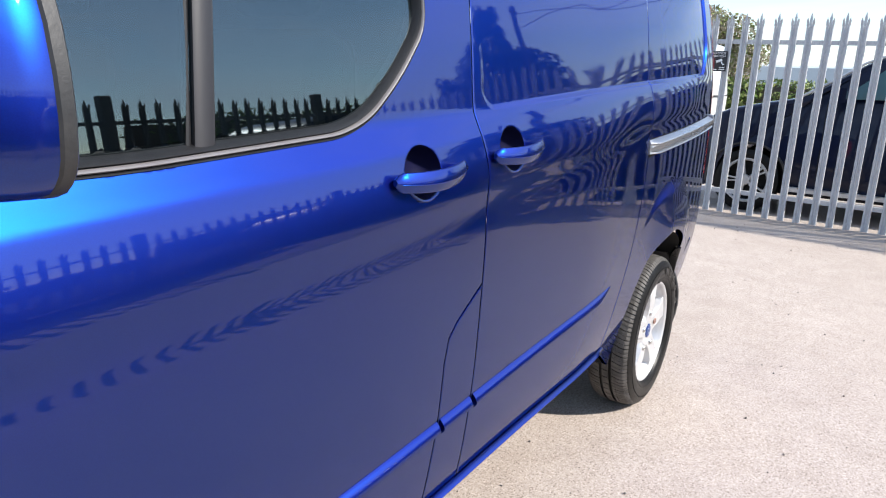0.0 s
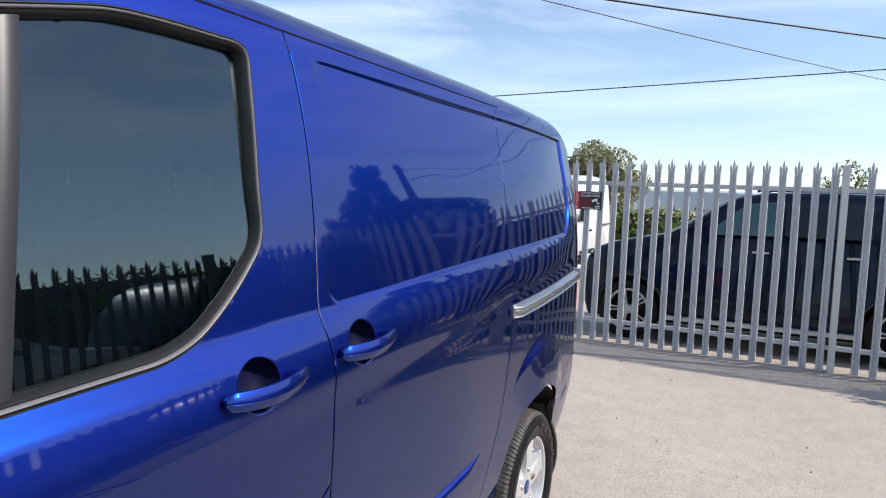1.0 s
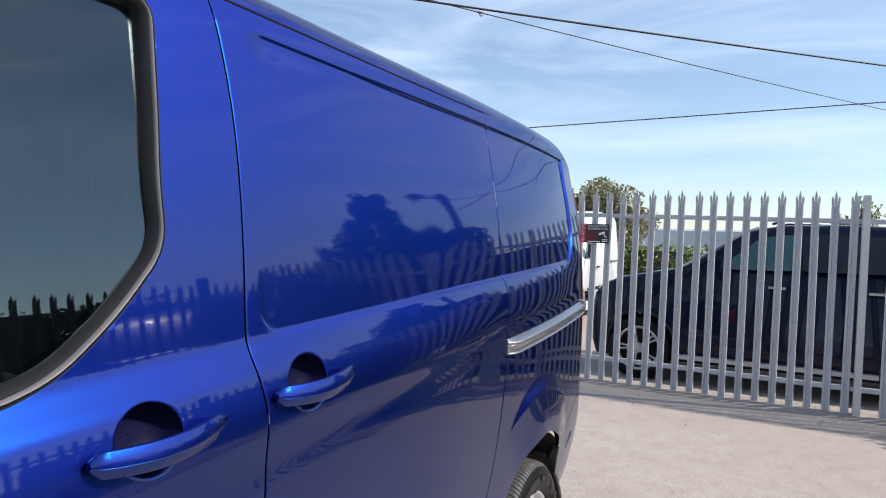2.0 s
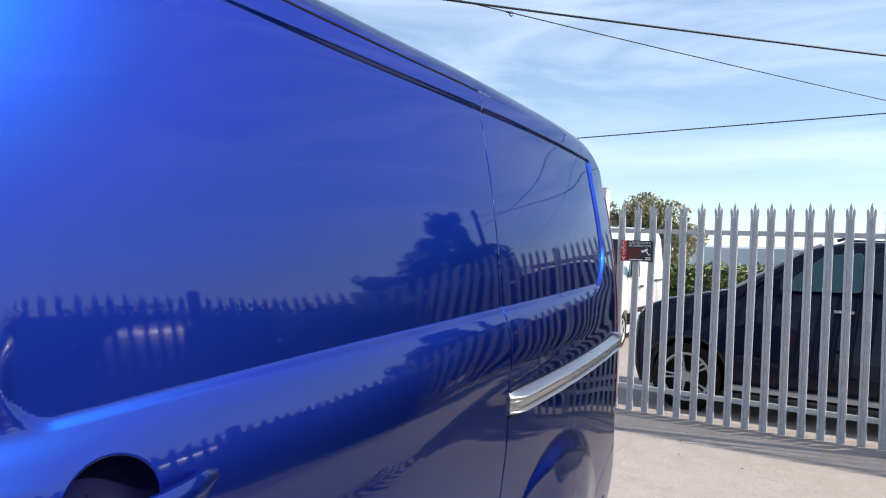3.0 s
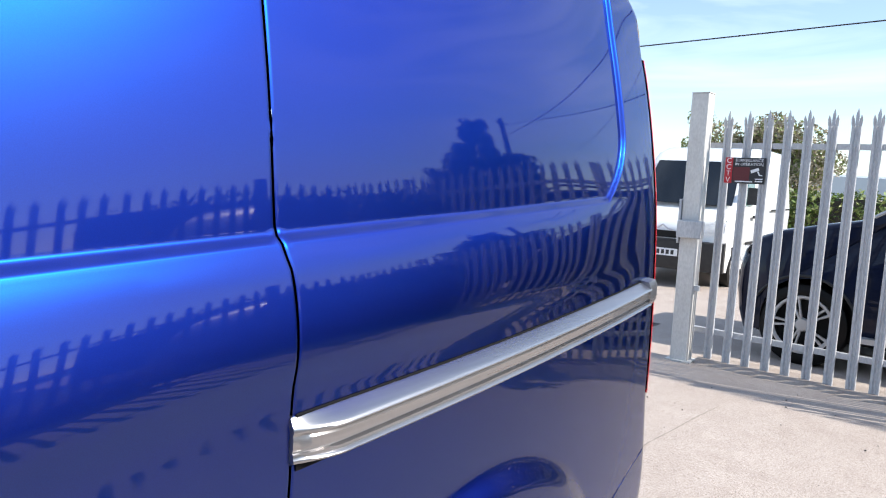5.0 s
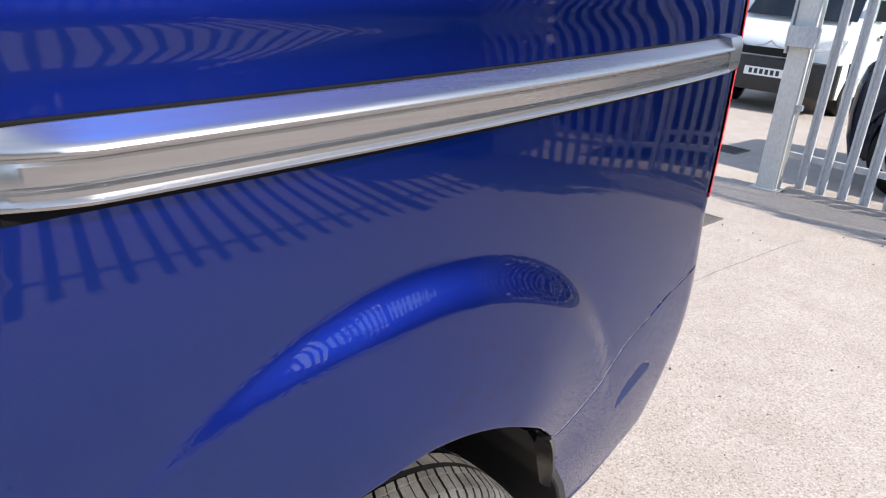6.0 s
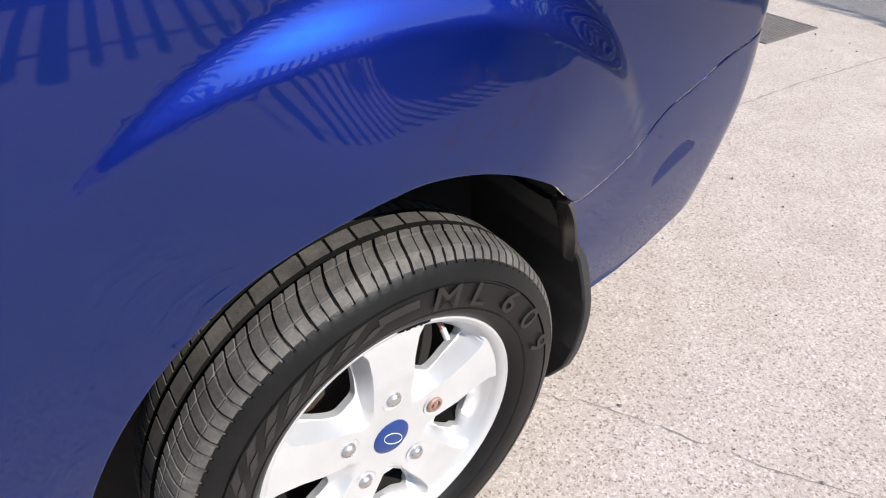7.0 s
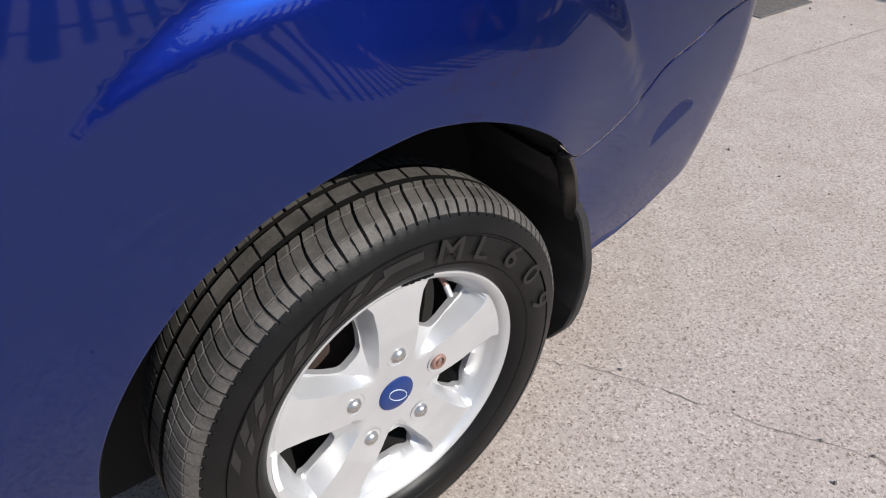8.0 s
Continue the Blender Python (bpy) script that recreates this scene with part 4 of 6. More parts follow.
MIRROR_Z = [1.283, 1.285, 1.288, 1.293, 1.299, 1.307, 1.318, 1.33, 1.345, 1.36, 1.375, 1.39, 1.405, 1.42, 1.436, 1.455, 1.475, 1.50, 1.525, 1.545, 1.558, 1.566]
rings, rim = [], []
for z in MIRROR_Z:
    x0, x1 = 0.045, mirror_reach(z)
    w = min(1.0, (x1 - 0.05) / 0.22) ** 0.6
    yb, yf = -0.4565, -0.4565 - 0.13 * w
    rings.append([(x0, yb, z), ((x0 + x1) / 2, yb + 0.002, z), (x1 - 0.002, yb, z), (x1 - 0.0005, yb - 0.006, z), (x1 - 0.004, yb - 0.024, z), (x1 - 0.030 * w, yf + 0.05, z), (x1 - 0.10 * w, yf + 0.008, z), ((x0 + x1) / 2 - 0.03, yf, z), (x0 + 0.01, yf + 0.02, z)])
    rim.append([(x0, -0.4612, z), (x1 - 0.001, -0.4612, z), (x1 + 0.0012, -0.4590, z), (x1 + 0.0010, -0.4500, z), (x1 - 0.004, -0.4465, z), (x0, -0.4455, z)])
mirror = part("door_mirror", loft(rings), M_PAINT, VAN, "blue door mirror housing")
part("mirror_rim", loft(rim), M_BLACK, mirror, "dark grey mirror rim")
part("mirror_arm", rod([(-0.03, -0.47, 1.275), (0.03, -0.48, 1.28), (0.09, -0.48, 1.285)], 0.03, 10), M_BLACK, mirror)


# ---------------------------------------------------------------- wheel
def build_wheel(cy, cz):
    """Road wheel: tyre with cut tread, five-spoke alloy rim, nuts, cap."""
    wheel = new("wheel")
    wheel.location = (-0.13, cy, cz)
    attach(wheel, VAN)
    # tyre: rows of (x, radius, kind); kind 1 takes every cross cut, 2 every second, 3 fine ones
    rows = [(-0.042, 0.214, 0), (-0.030, 0.2205, 0), (-0.022, 0.231, 0), (-0.0165, 0.247, 0), (-0.0145, 0.263, 0), (-0.0165, 0.280, 0), (-0.0195, 0.2808, 0), (-0.0205, 0.2835, 0), (-0.0175, 0.285, 0), (-0.021, 0.296, 0), (-0.0265, 0.3065, 0),
            (-0.0295, 0.310, 1), (-0.035, 0.3175, 1), (-0.0425, 0.3232, 1), (-0.0432, 0.3218, 1), (-0.0445, 0.3222, 1), (-0.0452, 0.3243, 1), (-0.058, 0.3272, 1), (-0.073, 0.3292, 2), (-0.0735, 0.3275, 2), (-0.0755, 0.3275, 2), (-0.076, 0.3295, 2), (-0.088, 0.3305, 2),
            (-0.0885, 0.3205, 0), (-0.0985, 0.3205, 0), (-0.099, 0.3310, 3), (-0.127, 0.3310, 3), (-0.1275, 0.3235, 0), (-0.1365, 0.3235, 0), (-0.137, 0.3305, 2), (-0.150, 0.3295, 2), (-0.167, 0.327, 1), (-0.182, 0.323, 1), (-0.192, 0.3165, 1), (-0.204, 0.302, 0), (-0.212, 0.264, 0), (-0.205, 0.233, 0), (-0.19, 0.214, 0)]
    bm = bmesh.new()
    cuts = 112
    rings = []
    for k in range(cuts):
        for off, cut in ((0.0, 0), (0.4, 0), (0.75, 0), (0.775, 1), (0.975, 1)):
            a0 = 2 * math.pi * (k + off) / cuts
            ring = []
            for x, r, kind in rows:
                u = (x + 0.03) / -0.06
                skew = (0.055 * u * u if x > -0.09 else 0.055 - 0.45 * (x + 0.09)) if kind else 0.0
                deep = 0.0
                if cut and kind == 1:
                    deep = 0.010 if k % 2 == 0 else (0.006 if x > -0.0445 else 0.0018)
                elif cut and kind == 2:
                    deep = 0.010 if k % 2 == 0 else 0.0015
                elif cut and kind == 3 and k % 2 == 1:
                    deep = 0.0040
                a = a0 + skew
                ring.append(bm.verts.new((x, cy + (r - deep) * math.sin(a), cz + (r - deep) * math.cos(a))))
            rings.append(ring)
    for k in range(len(rings)):
        a, b = rings[k], rings[(k + 1) % len(rings)]
        for j in range(len(rows) - 1):
            f = bm.faces.new((a[j], a[j + 1], b[j + 1], b[j]))
            f.material_index = 1 if 11 <= j < 33 and rows[j][2] and rows[j + 1][2] else 0
    bmesh.ops.recalc_face_normals(bm, faces=bm.faces[:])
    tyre = part("tyre", bm, M_TYRE, wheel, "black tyre with grooved tread and moulded letters")
    tyre.data.materials.append(M_TREAD)
    # moulded characters round the upper sidewall
    for ch, deg in (("M", 13), ("L", 26), ("6", 42), ("0", 57), ("9", 73)):
        rad = 0.2640
        a = radians(deg)
        place = Matrix.Translation((-0.0118, cy + rad * math.sin(a), cz + rad * math.cos(a)))
        turn = Matrix(((0, 0, 1, 0), (1, 0, 0, 0), (0, 1, 0, 0), (0, 0, 0, 1)))
        spin = Matrix.Rotation(-a, 4, 'X')
        text_part("letter", ch, 0.050, place @ spin @ turn @ Matrix.Scale(1.25, 4, (1, 0, 0)) @ Matrix.Shear('XY', 4, (0.18 if ch in "ML" else 0.0, 0.0)), M_LETTER, tyre, 0.0006, bold=0.0006)
    # satin flags and bars moulded into the sidewall
    def patch(name, deg, sweep, r0, r1, skew, mat):
        bm2, prev = bmesh.new(), None
        for k in range(7):
            row = []
            for r in (r0, (r0 + r1) / 2, r1):
                a = radians(deg + sweep * k / 6 + skew * (r - r0) / (r1 - r0))
                xs = float(np.interp(r, [0.2205, 0.231, 0.247, 0.263, 0.280, 0.296], [-0.030, -0.022, -0.0165, -0.0145, -0.0165, -0.021])) + 0.0009
                row.append(bm2.verts.new((xs, cy + r * math.sin(a), cz + r * math.cos(a))))
            if prev:
                for j in (0, 1):
                    bm2.faces.new((prev[j], row[j], row[j + 1], prev[j + 1]))
            prev = row
        part(name, bm2, mat, tyre)

    for k in range(7):
        patch("moulded_flag", -78 + 9.4 * k, 4.6, 0.266, 0.279, 5.0, M_SATINRUBBER)
        patch("moulded_flag", -73 + 9.4 * k, 4.6, 0.252, 0.264, 5.0, M_SATINRUBBER)
    patch("moulded_bar", -9.5, 13.0, 0.262, 0.274, 0.0, M_SATINRUBBER)
    for r in (0.2385, 0.2405):
        part("sidewall_bead", lathe_x([(float(np.interp(r, [0.231, 0.247], [-0.022, -0.0165])) - 0.001, r - 0.0009), (float(np.interp(r, [0.231, 0.247], [-0.022, -0.0165])) + 0.0008, r), (float(np.interp(r, [0.231, 0.247], [-0.022, -0.0165])) - 0.0006, r + 0.0009)], 120, cy, cz), M_TYRE, tyre)
    # rim: barrel, flange and a five-spoke face in polar cells
    prof = [(-0.052, 0.199), (-0.042, 0.2035), (-0.036, 0.209), (-0.0335, 0.2145), (-0.0345, 0.2185), (-0.040, 0.2205), (-0.046, 0.217)]
    part("rim_flange", lathe_x(prof, 96, cy, cz), M_ALLOY, wheel, "silver painted alloy rim")
    # inside of the rim: its shade is painted as near-black
    part("rim_barrel", lathe_x([(-0.046, 0.2035), (-0.07, 0.190), (-0.10, 0.186), (-0.19, 0.184)], 64, cy, cz), M_NEARBLACK, wheel)
    part("brake_drum", lathe_x([(-0.130, 0.0), (-0.130, 0.092), (-0.136, 0.104), (-0.19, 0.108)], 40, cy, cz), M_BRAKE, wheel, "dark rusty brake behind the spokes")
    def spoke_half(r):
        return float(np.interp(r, [0.06, 0.10, 0.15, 0.185, 0.20], [0.030, 0.033, 0.035, 0.041, 0.050]))

    windows = []
    for k in range(5):
        mid = 36 + 72 * k
        quad = [(cy + r * math.sin(radians(mid + d)), cz + r * math.cos(radians(mid + d))) for d, r in ((-18.0, 0.177), (-15.5, 0.1885), (15.5, 0.1885), (18.0, 0.177), (16.8, 0.138), (10.0, 0.108), (-10.0, 0.108), (-16.8, 0.138))]
        windows.append(dense(rounded(quad, 0.008, 4), 0.006))
    outer = [(cy + 0.2035 * math.sin(a), cz + 0.2035 * math.cos(a)) for a in np.linspace(0, 2 * math.pi, 121)[:-1]]
    inner = [(cy + 0.0305 * math.sin(a), cz + 0.0305 * math.cos(a)) for a in np.linspace(0, 2 * math.pi, 41)[:-1]]
    loops = [outer, inner] + windows
    rr, aa = np.meshgrid(np.arange(0.036, 0.201, 0.005), np.linspace(0, 2 * math.pi, 150)[:-1])
    grid = np.stack([cy + (rr * np.sin(aa)).ravel(), cz + (rr * np.cos(aa)).ravel()], 1)
    win_pts = np.concatenate([np.array(w) for w in windows])
    far_win = np.sqrt(np.min(np.sum((grid[:, None] - win_pts[None]) ** 2, -1), 1))
    ok = far_win > 0.0025
    for w in windows:
        ok &= ~inside(w, grid)
    grid = grid[ok]
    verts, edges = [], []
    for l in loops:
        n0 = len(verts)
        verts += l
        edges += [(n0 + k, n0 + (k + 1) % len(l)) for k in range(len(l))]
    # the upper and lower edges of the spokes' flanks
    flanks = []
    for k in range(5):
        for side in (-1, 1):
            for extra_half in (0.0, 0.010):
                run = []
                for r in np.arange(0.062, 0.2005, 0.005):
                    ratio = (spoke_half(r) + extra_half) / r
                    if ratio < math.sin(radians(35.0)):
                        a = radians(72 * k) + side * math.asin(ratio)
                        run.append((cy + r * math.sin(a), cz + r * math.cos(a)))
                n0 = len(verts)
                verts += run
                flanks += run
                edges += [(n0 + i, n0 + i + 1) for i in range(len(run) - 1)]
    near = np.sqrt(np.min(np.sum((grid[:, None] - np.array(flanks)[None]) ** 2, -1), 1))
    verts += [tuple(q) for q in grid[near > 0.0030]]
    vs, _, tris, *_ = geometry.delaunay_2d_cdt([Vector(v) for v in verts], edges, [], 0, 1e-6)
    P = np.array([tuple(v) for v in vs])
    T = np.array([t for t in tris if len(t) == 3])
    mid = P[T].mean(1)
    keep = inside(outer, mid) & ~inside(inner, mid)
    for w in windows:
        keep &= ~inside(w, mid)
    rad = np.hypot(P[:, 0] - cy, P[:, 1] - cz)
    dist = np.sqrt(np.min(np.sum((P[:, None] - win_pts[None]) ** 2, -1), 1))
    deg = np.degrees(np.arctan2(P[:, 0] - cy, P[:, 1] - cz))
    rel = np.abs((deg + 36) % 72 - 36)
    X = np.interp(rad, [0.03, 0.05, 0.085, 0.12, 0.18, 0.2035], [-0.0490, -0.0485, -0.046, -0.0425, -0.0435, -0.0450])
    # valleys between the spokes: flat-topped spokes of even width with steep flanks, flaring into the rim
    across = rad * np.sin(np.radians(rel))
    half = np.array([spoke_half(r) for r in rad])
    X = X - np.interp(rad, [0.060, 0.070, 0.085, 0.110, 0.140, 0.184, 0.190, 0.201], [0.0, 0.004, 0.013, 0.026, 0.034, 0.036, 0.022, 0.0]) * np.clip((across - half) / 0.010, 0, 1)
    face = bmesh.new()
    fv = [face.verts.new((x, *p)) for x, p in zip(X, P)]
    for t in T[keep].tolist():
        face.faces.new([fv[k] for k in t])
    for v in [v for v in face.verts if not v.link_faces]:
        face.verts.remove(v)
    bmesh.ops.recalc_face_normals(face, faces=face.faces[:])
    rim_edges = [e for e in face.edges if len(e.link_faces) == 1 and 0.1 < math.hypot(e.verts[0].co.y - cy, e.verts[0].co.z - cz) < 0.195]
    ext = bmesh.ops.extrude_edge_only(face, edges=rim_edges)
    for v in [g for g in ext["geom"] if isinstance(g, bmesh.types.BMVert)]:
        v.co.x -= 0.012
    bmesh.ops.recalc_face_normals(face, faces=face.faces[:])
    part("rim_spokes", face, M_ALLOY, wheel, "silver five-spoke alloy face")
    part("centre_cap", lathe_x([(-0.0445, 0.0), (-0.0447, 0.018), (-0.0455, 0.0275), (-0.0475, 0.0305), (-0.055, 0.031)], 40, cy, cz), M_BLUECAP, wheel, "blue centre cap with a pale oval")
    oval = []
    for k in range(48):
        a = 2 * math.pi * k / 48
        p = Vector((0.0185 * math.cos(a), 0.0095 * math.sin(a)))
        c, s = math.cos(radians(-38)), math.sin(radians(-38))
        oval.append((-0.0438, cy + p.x * c - p.y * s, cz + p.x * s + p.y * c))
    part("cap_oval", rod(oval + oval[:1], 0.0007, 5), M_PALE, wheel)
    for k in range(5):
        a = radians(1 + 72 * k)
        ny, nz = cy + 0.08 * math.sin(a), cz + 0.08 * math.cos(a)
        part("nut_seat", lathe_x([(-0.046, 0.0195), (-0.0475, 0.0165), (-0.058, 0.0155), (-0.058, 0.0)], 24, ny, nz), M_ALLOY, wheel)
        bm = bmesh.new()
        rings = []
        for x, r in ((-0.058, 0.0125), (-0.046, 0.0125), (-0.0415, 0.0105), (-0.0385, 0.0065), (-0.0378, 0.001)):
            rings.append([(x, ny + r * math.sin(q), nz + r * math.cos(q)) for q in (2 * math.pi * j / 12 for j in range(12))])
        if k == 1:
            part("locking_nut", lathe_x([(-0.058, 0.0135), (-0.043, 0.0135), (-0.0415, 0.012), (-0.0415, 0.0085), (-0.046, 0.008), (-0.046, 0.0045), (-0.042, 0.004), (-0.042, 0.0)], 24, ny, nz), M_RUST, wheel, "rusty locking nut")
        else:
            part("wheel_nut", loft(rings, bm=bm), M_NUT, wheel)
    stem = [(x, cy + r * math.sin(radians(d)), cz + r * math.cos(radians(d))) for x, r, d in ((-0.094, 0.186, 34), (-0.080, 0.180, 36), (-0.074, 0.175, 38), (-0.062, 0.165, 41))]
    valve = part("valve", rod(stem[:3], 0.0042, 8), M_RUST, wheel, "rusty valve stem")
    part("valve_cap", rod(stem[2:], 0.0050, 10), M_ALLOY, valve, "grey metal cap")
    # torn rubber smeared over the rim's edge
    smear, prev = bmesh.new(), None
    rng = random.Random(5)
    for k in range(27):
        a = radians(-1.0 + 0.55 * k)
        deep = 0.0018 + rng.uniform(0.0, 0.0042) * math.sin(math.pi * k / 26)
        pair = [smear.verts.new((x, cy + r * math.sin(a), cz + r * math.cos(a))) for x, r in ((-0.0335, 0.2208), (-0.0322, 0.2160), (-0.0331, 0.2160 - deep))]
        if prev:
            for j in (0, 1):
                smear.faces.new((prev[j], pair[j], pair[j + 1], prev[j + 1]))
        prev = pair
    part("rubber_smear", smear, M_SEAL, wheel)
    ba = radians(-96)
    bits = bmesh.new()
    rings = []
    for k in range(9):
        a = ba + radians(k * 2.6 - 6)
        rings.append([(-0.0345 + dx, cy + r * math.sin(a), cz + r * math.cos(a)) for dx, r in ((-0.004, 0.203), (0.003, 0.2045), (0.003, 0.2125), (-0.002, 0.215))])
    part("balance_weight", loft(rings, bm=bits), M_WHITEPLASTIC, wheel, "white clip-on balance weight")
    return wheel


rear_wheel = build_wheel(HUB_Y, HUB_Z)
copy_thing(rear_wheel, Matrix.Translation((-0.13, HUB_Y - 2.933, HUB_Z)))
for wy in (HUB_Y, HUB_Y - 2.933):
    part("far_tyre", lathe_x([(-1.92, 0.2), (-1.94, 0.26), (-1.93, 0.32), (-1.90, 0.342), (-1.78, 0.342), (-1.75, 0.3), (-1.75, 0.0)], 48, wy, HUB_Z), M_TYRE, VAN)


# ---------------------------------------------------------------- ground
def fall(x, y):
    """The yard drops slightly beyond the gate."""
    u = min(1.0, max(0.0, (y - 7.3) / 1.0))
    return -0.075 * u * u * (3 - 2 * u)


bm = bmesh.new()
gx = [-400, -150, -60, -30, -16, -10, -7, -5, -4, -3, -2, -1, 0, 1, 2, 3, 4, 5, 6, 8, 10, 14, 20, 30, 60, 150, 400]
gy = [-400, -150, -60, -30, -16, -8, -4, -2, 0, 1, 2, 3, 4, 5, 6, 6.8, 7.1, 7.3, 7.4, 7.5, 7.6, 7.7, 7.8, 7.9, 8.0, 8.1, 8.2, 8.3, 8.6, 9, 10, 12, 15, 20, 30, 60, 150, 400, 900]
gv = [[bm.verts.new((x, y, fall(x, y))) for x in gx] for y in gy]
for a, b in zip(gv, gv[1:]):
    for k in range(len(gx) - 1):
        bm.faces.new((a[k], a[k + 1], b[k + 1], b[k]))
ground = part("ground", bm, M_CONCRETE, None)
tagged(ground, "pale exposed-aggregate concrete yard in sunshine", "ground", kind="structure")


def crack(name, pts, width, label, jitter=0.004, seed=1):
    rnd = random.Random(seed)
    bm = bmesh.new()
    prev = None
    fine = []
    for (ax, ay), (bx, by) in zip(pts, pts[1:]):
        n = max(2, int(math.hypot(bx - ax, by - ay) / 0.02))
        fine += [(ax + (bx - ax) * k / n, ay + (by - ay) * k / n) for k in range(n)]
    for i, (x, y) in enumerate(fine):
        tx, ty = pts[-1][0] - pts[0][0], pts[-1][1] - pts[0][1]
        tl = math.hypot(tx, ty)
        nx, ny = -ty / tl, tx / tl
        o, w = rnd.uniform(-jitter, jitter), width * rnd.uniform(0.15, 1.0)
        pair = [bm.verts.new((x + nx * (o + s * w), y + ny * (o + s * w), 0.0022 + fall(x, y))) for s in (-0.5, 0.5)]
        if prev:
            bm.faces.new((prev[0], pair[0], pair[1], prev[1]))
        prev = pair
    ob = part(name, bm, M_GROUT, None)
    return tagged(ob, label, "crack", kind="structure")


crack("slab_joint", [(-0.93, 3.2), (-0.885, 4.5), (-0.88, 5.05), (-0.83, 5.82), (-0.80, 6.1)], 0.012, "dirt-filled joint between concrete slabs", 0.003, 2)
crack("ground_crack", [(-0.20, 2.69), (-0.06, 2.79), (0.06, 2.85), (0.27, 2.95), (0.42, 3.04), (0.75, 3.15)], 0.003, "hairline crack in the concrete", 0.008, 3)
crack("ground_crack", [(0.0, 4.6), (0.4, 4.55), (0.9, 4.62), (1.5, 4.5)], 0.003, "hairline crack in the concrete", 0.008, 4)

# grit and pebbles lying about
grit = bmesh.new()
rnd = random.Random(8)
for _ in range(420):
    x, y = rnd.uniform(-1.4, 3.2), rnd.uniform(1.0, 6.9)
    r = rnd.choice((0.0025, 0.003, 0.004, 0.006)) * rnd.uniform(0.7, 1.3)
    m = Matrix.LocRotScale((x, y, r * 0.4), Euler((rnd.uniform(0, 3), rnd.uniform(0, 3), rnd.uniform(0, 3))), (r, r * rnd.uniform(0.6, 1), r * 0.6))
    bmesh.ops.create_icosphere(grit, subdivisions=1, radius=1.0, matrix=m)
tagged(part("grit", grit, M_IRON, None, smooth=False), "small dark pebbles scattered on the concrete", "grit", kind="stuff")

# channel grating near the gate, and the gully beyond it
def grating(name, x0, x1, y0, y1, bars, along_x, label, z=0.0):
    e = thing(name, label, "drain grate")
    e.location = ((x0 + x1) / 2, (y0 + y1) / 2, z)
    f = bmesh.new()
    for a in ((x0, x1, y0, y0 + 0.014), (x0, x1, y1 - 0.014, y1), (x0, x0 + 0.014, y0 + 0.014, y1 - 0.014), (x1 - 0.014, x1, y0 + 0.014, y1 - 0.014)):
        box(*a, z - 0.01, z + 0.006, bm=f)
    part("grate_frame", f, M_IRON, e, smooth=False)
    # no hollow below: a flat near-black sheet paints the pit's shade
    part("pit_shade_sheet", box(x0 + 0.013, x1 - 0.013, y0 + 0.013, y1 - 0.013, z + 0.0004, z + 0.0012), M_NEARBLACK, e, smooth=False)
    for k in range(bars):
        t = (k + 0.5) / bars
        if along_x:
            yy = y0 + 0.014 + (y1 - y0 - 0.028) * t
            b = box(x0 + 0.013, x1 - 0.013, yy - 0.0042, yy + 0.0042, z + 0.001, z + 0.0055)
        else:
            xx = x0 + 0.014 + (x1 - x0 - 0.028) * t
            b = box(xx - 0.0042, xx + 0.0042, y0 + 0.013, y1 - 0.013, z + 0.001, z + 0.0055)
        part("grate_bar", b, M_IRON, e, smooth=False)
    return e


grating("drain_grate", -1.62, -1.28, 5.47, 6.02, 18, False, "rectangular cast-iron drain grate set in concrete")
grating("gully_grate", -2.76, -2.30, 8.44, 8.80, 14, False, "dusty cast-iron gully grate beyond the gate", z=-0.073)


# broken concrete edge under the gate fence
def fence_y(x):
    return 7.15 - 0.05 * (x + 0.3)


bm = bmesh.new()
rnd = random.Random(4)
rows = []
for k in range(150):
    x = -1.33 + 6.6 * k / 149
    e = 0.05 * (noise.noise((x * 3, 0, 0)) + 0.6 * noise.noise((x * 11, 5, 0)))
    f = fence_y(x)
    h = 0.020 + 0.018 * noise.noise((x * 2.5, 9, 0))
    rows.append([(x, f + 0.20, -0.02), (x, f + 0.18, h + 0.008), (x, f + 0.05, h + 0.014 + 0.004 * rnd.random()), (x, f - 0.05, h + 0.010 + 0.004 * rnd.random()), (x, f - 0.105 + e * 0.6, h + 0.004 * rnd.random()), (x, f - 0.125 + e * 0.7, 0.006), (x, f - 0.14 + e * 0.8, -0.02)])
tagged(part("kerb", loft(rows, closed=False, bm=bm), M_KERB, None), "low broken concrete edge along the fence foot", "kerb", kind="structure")


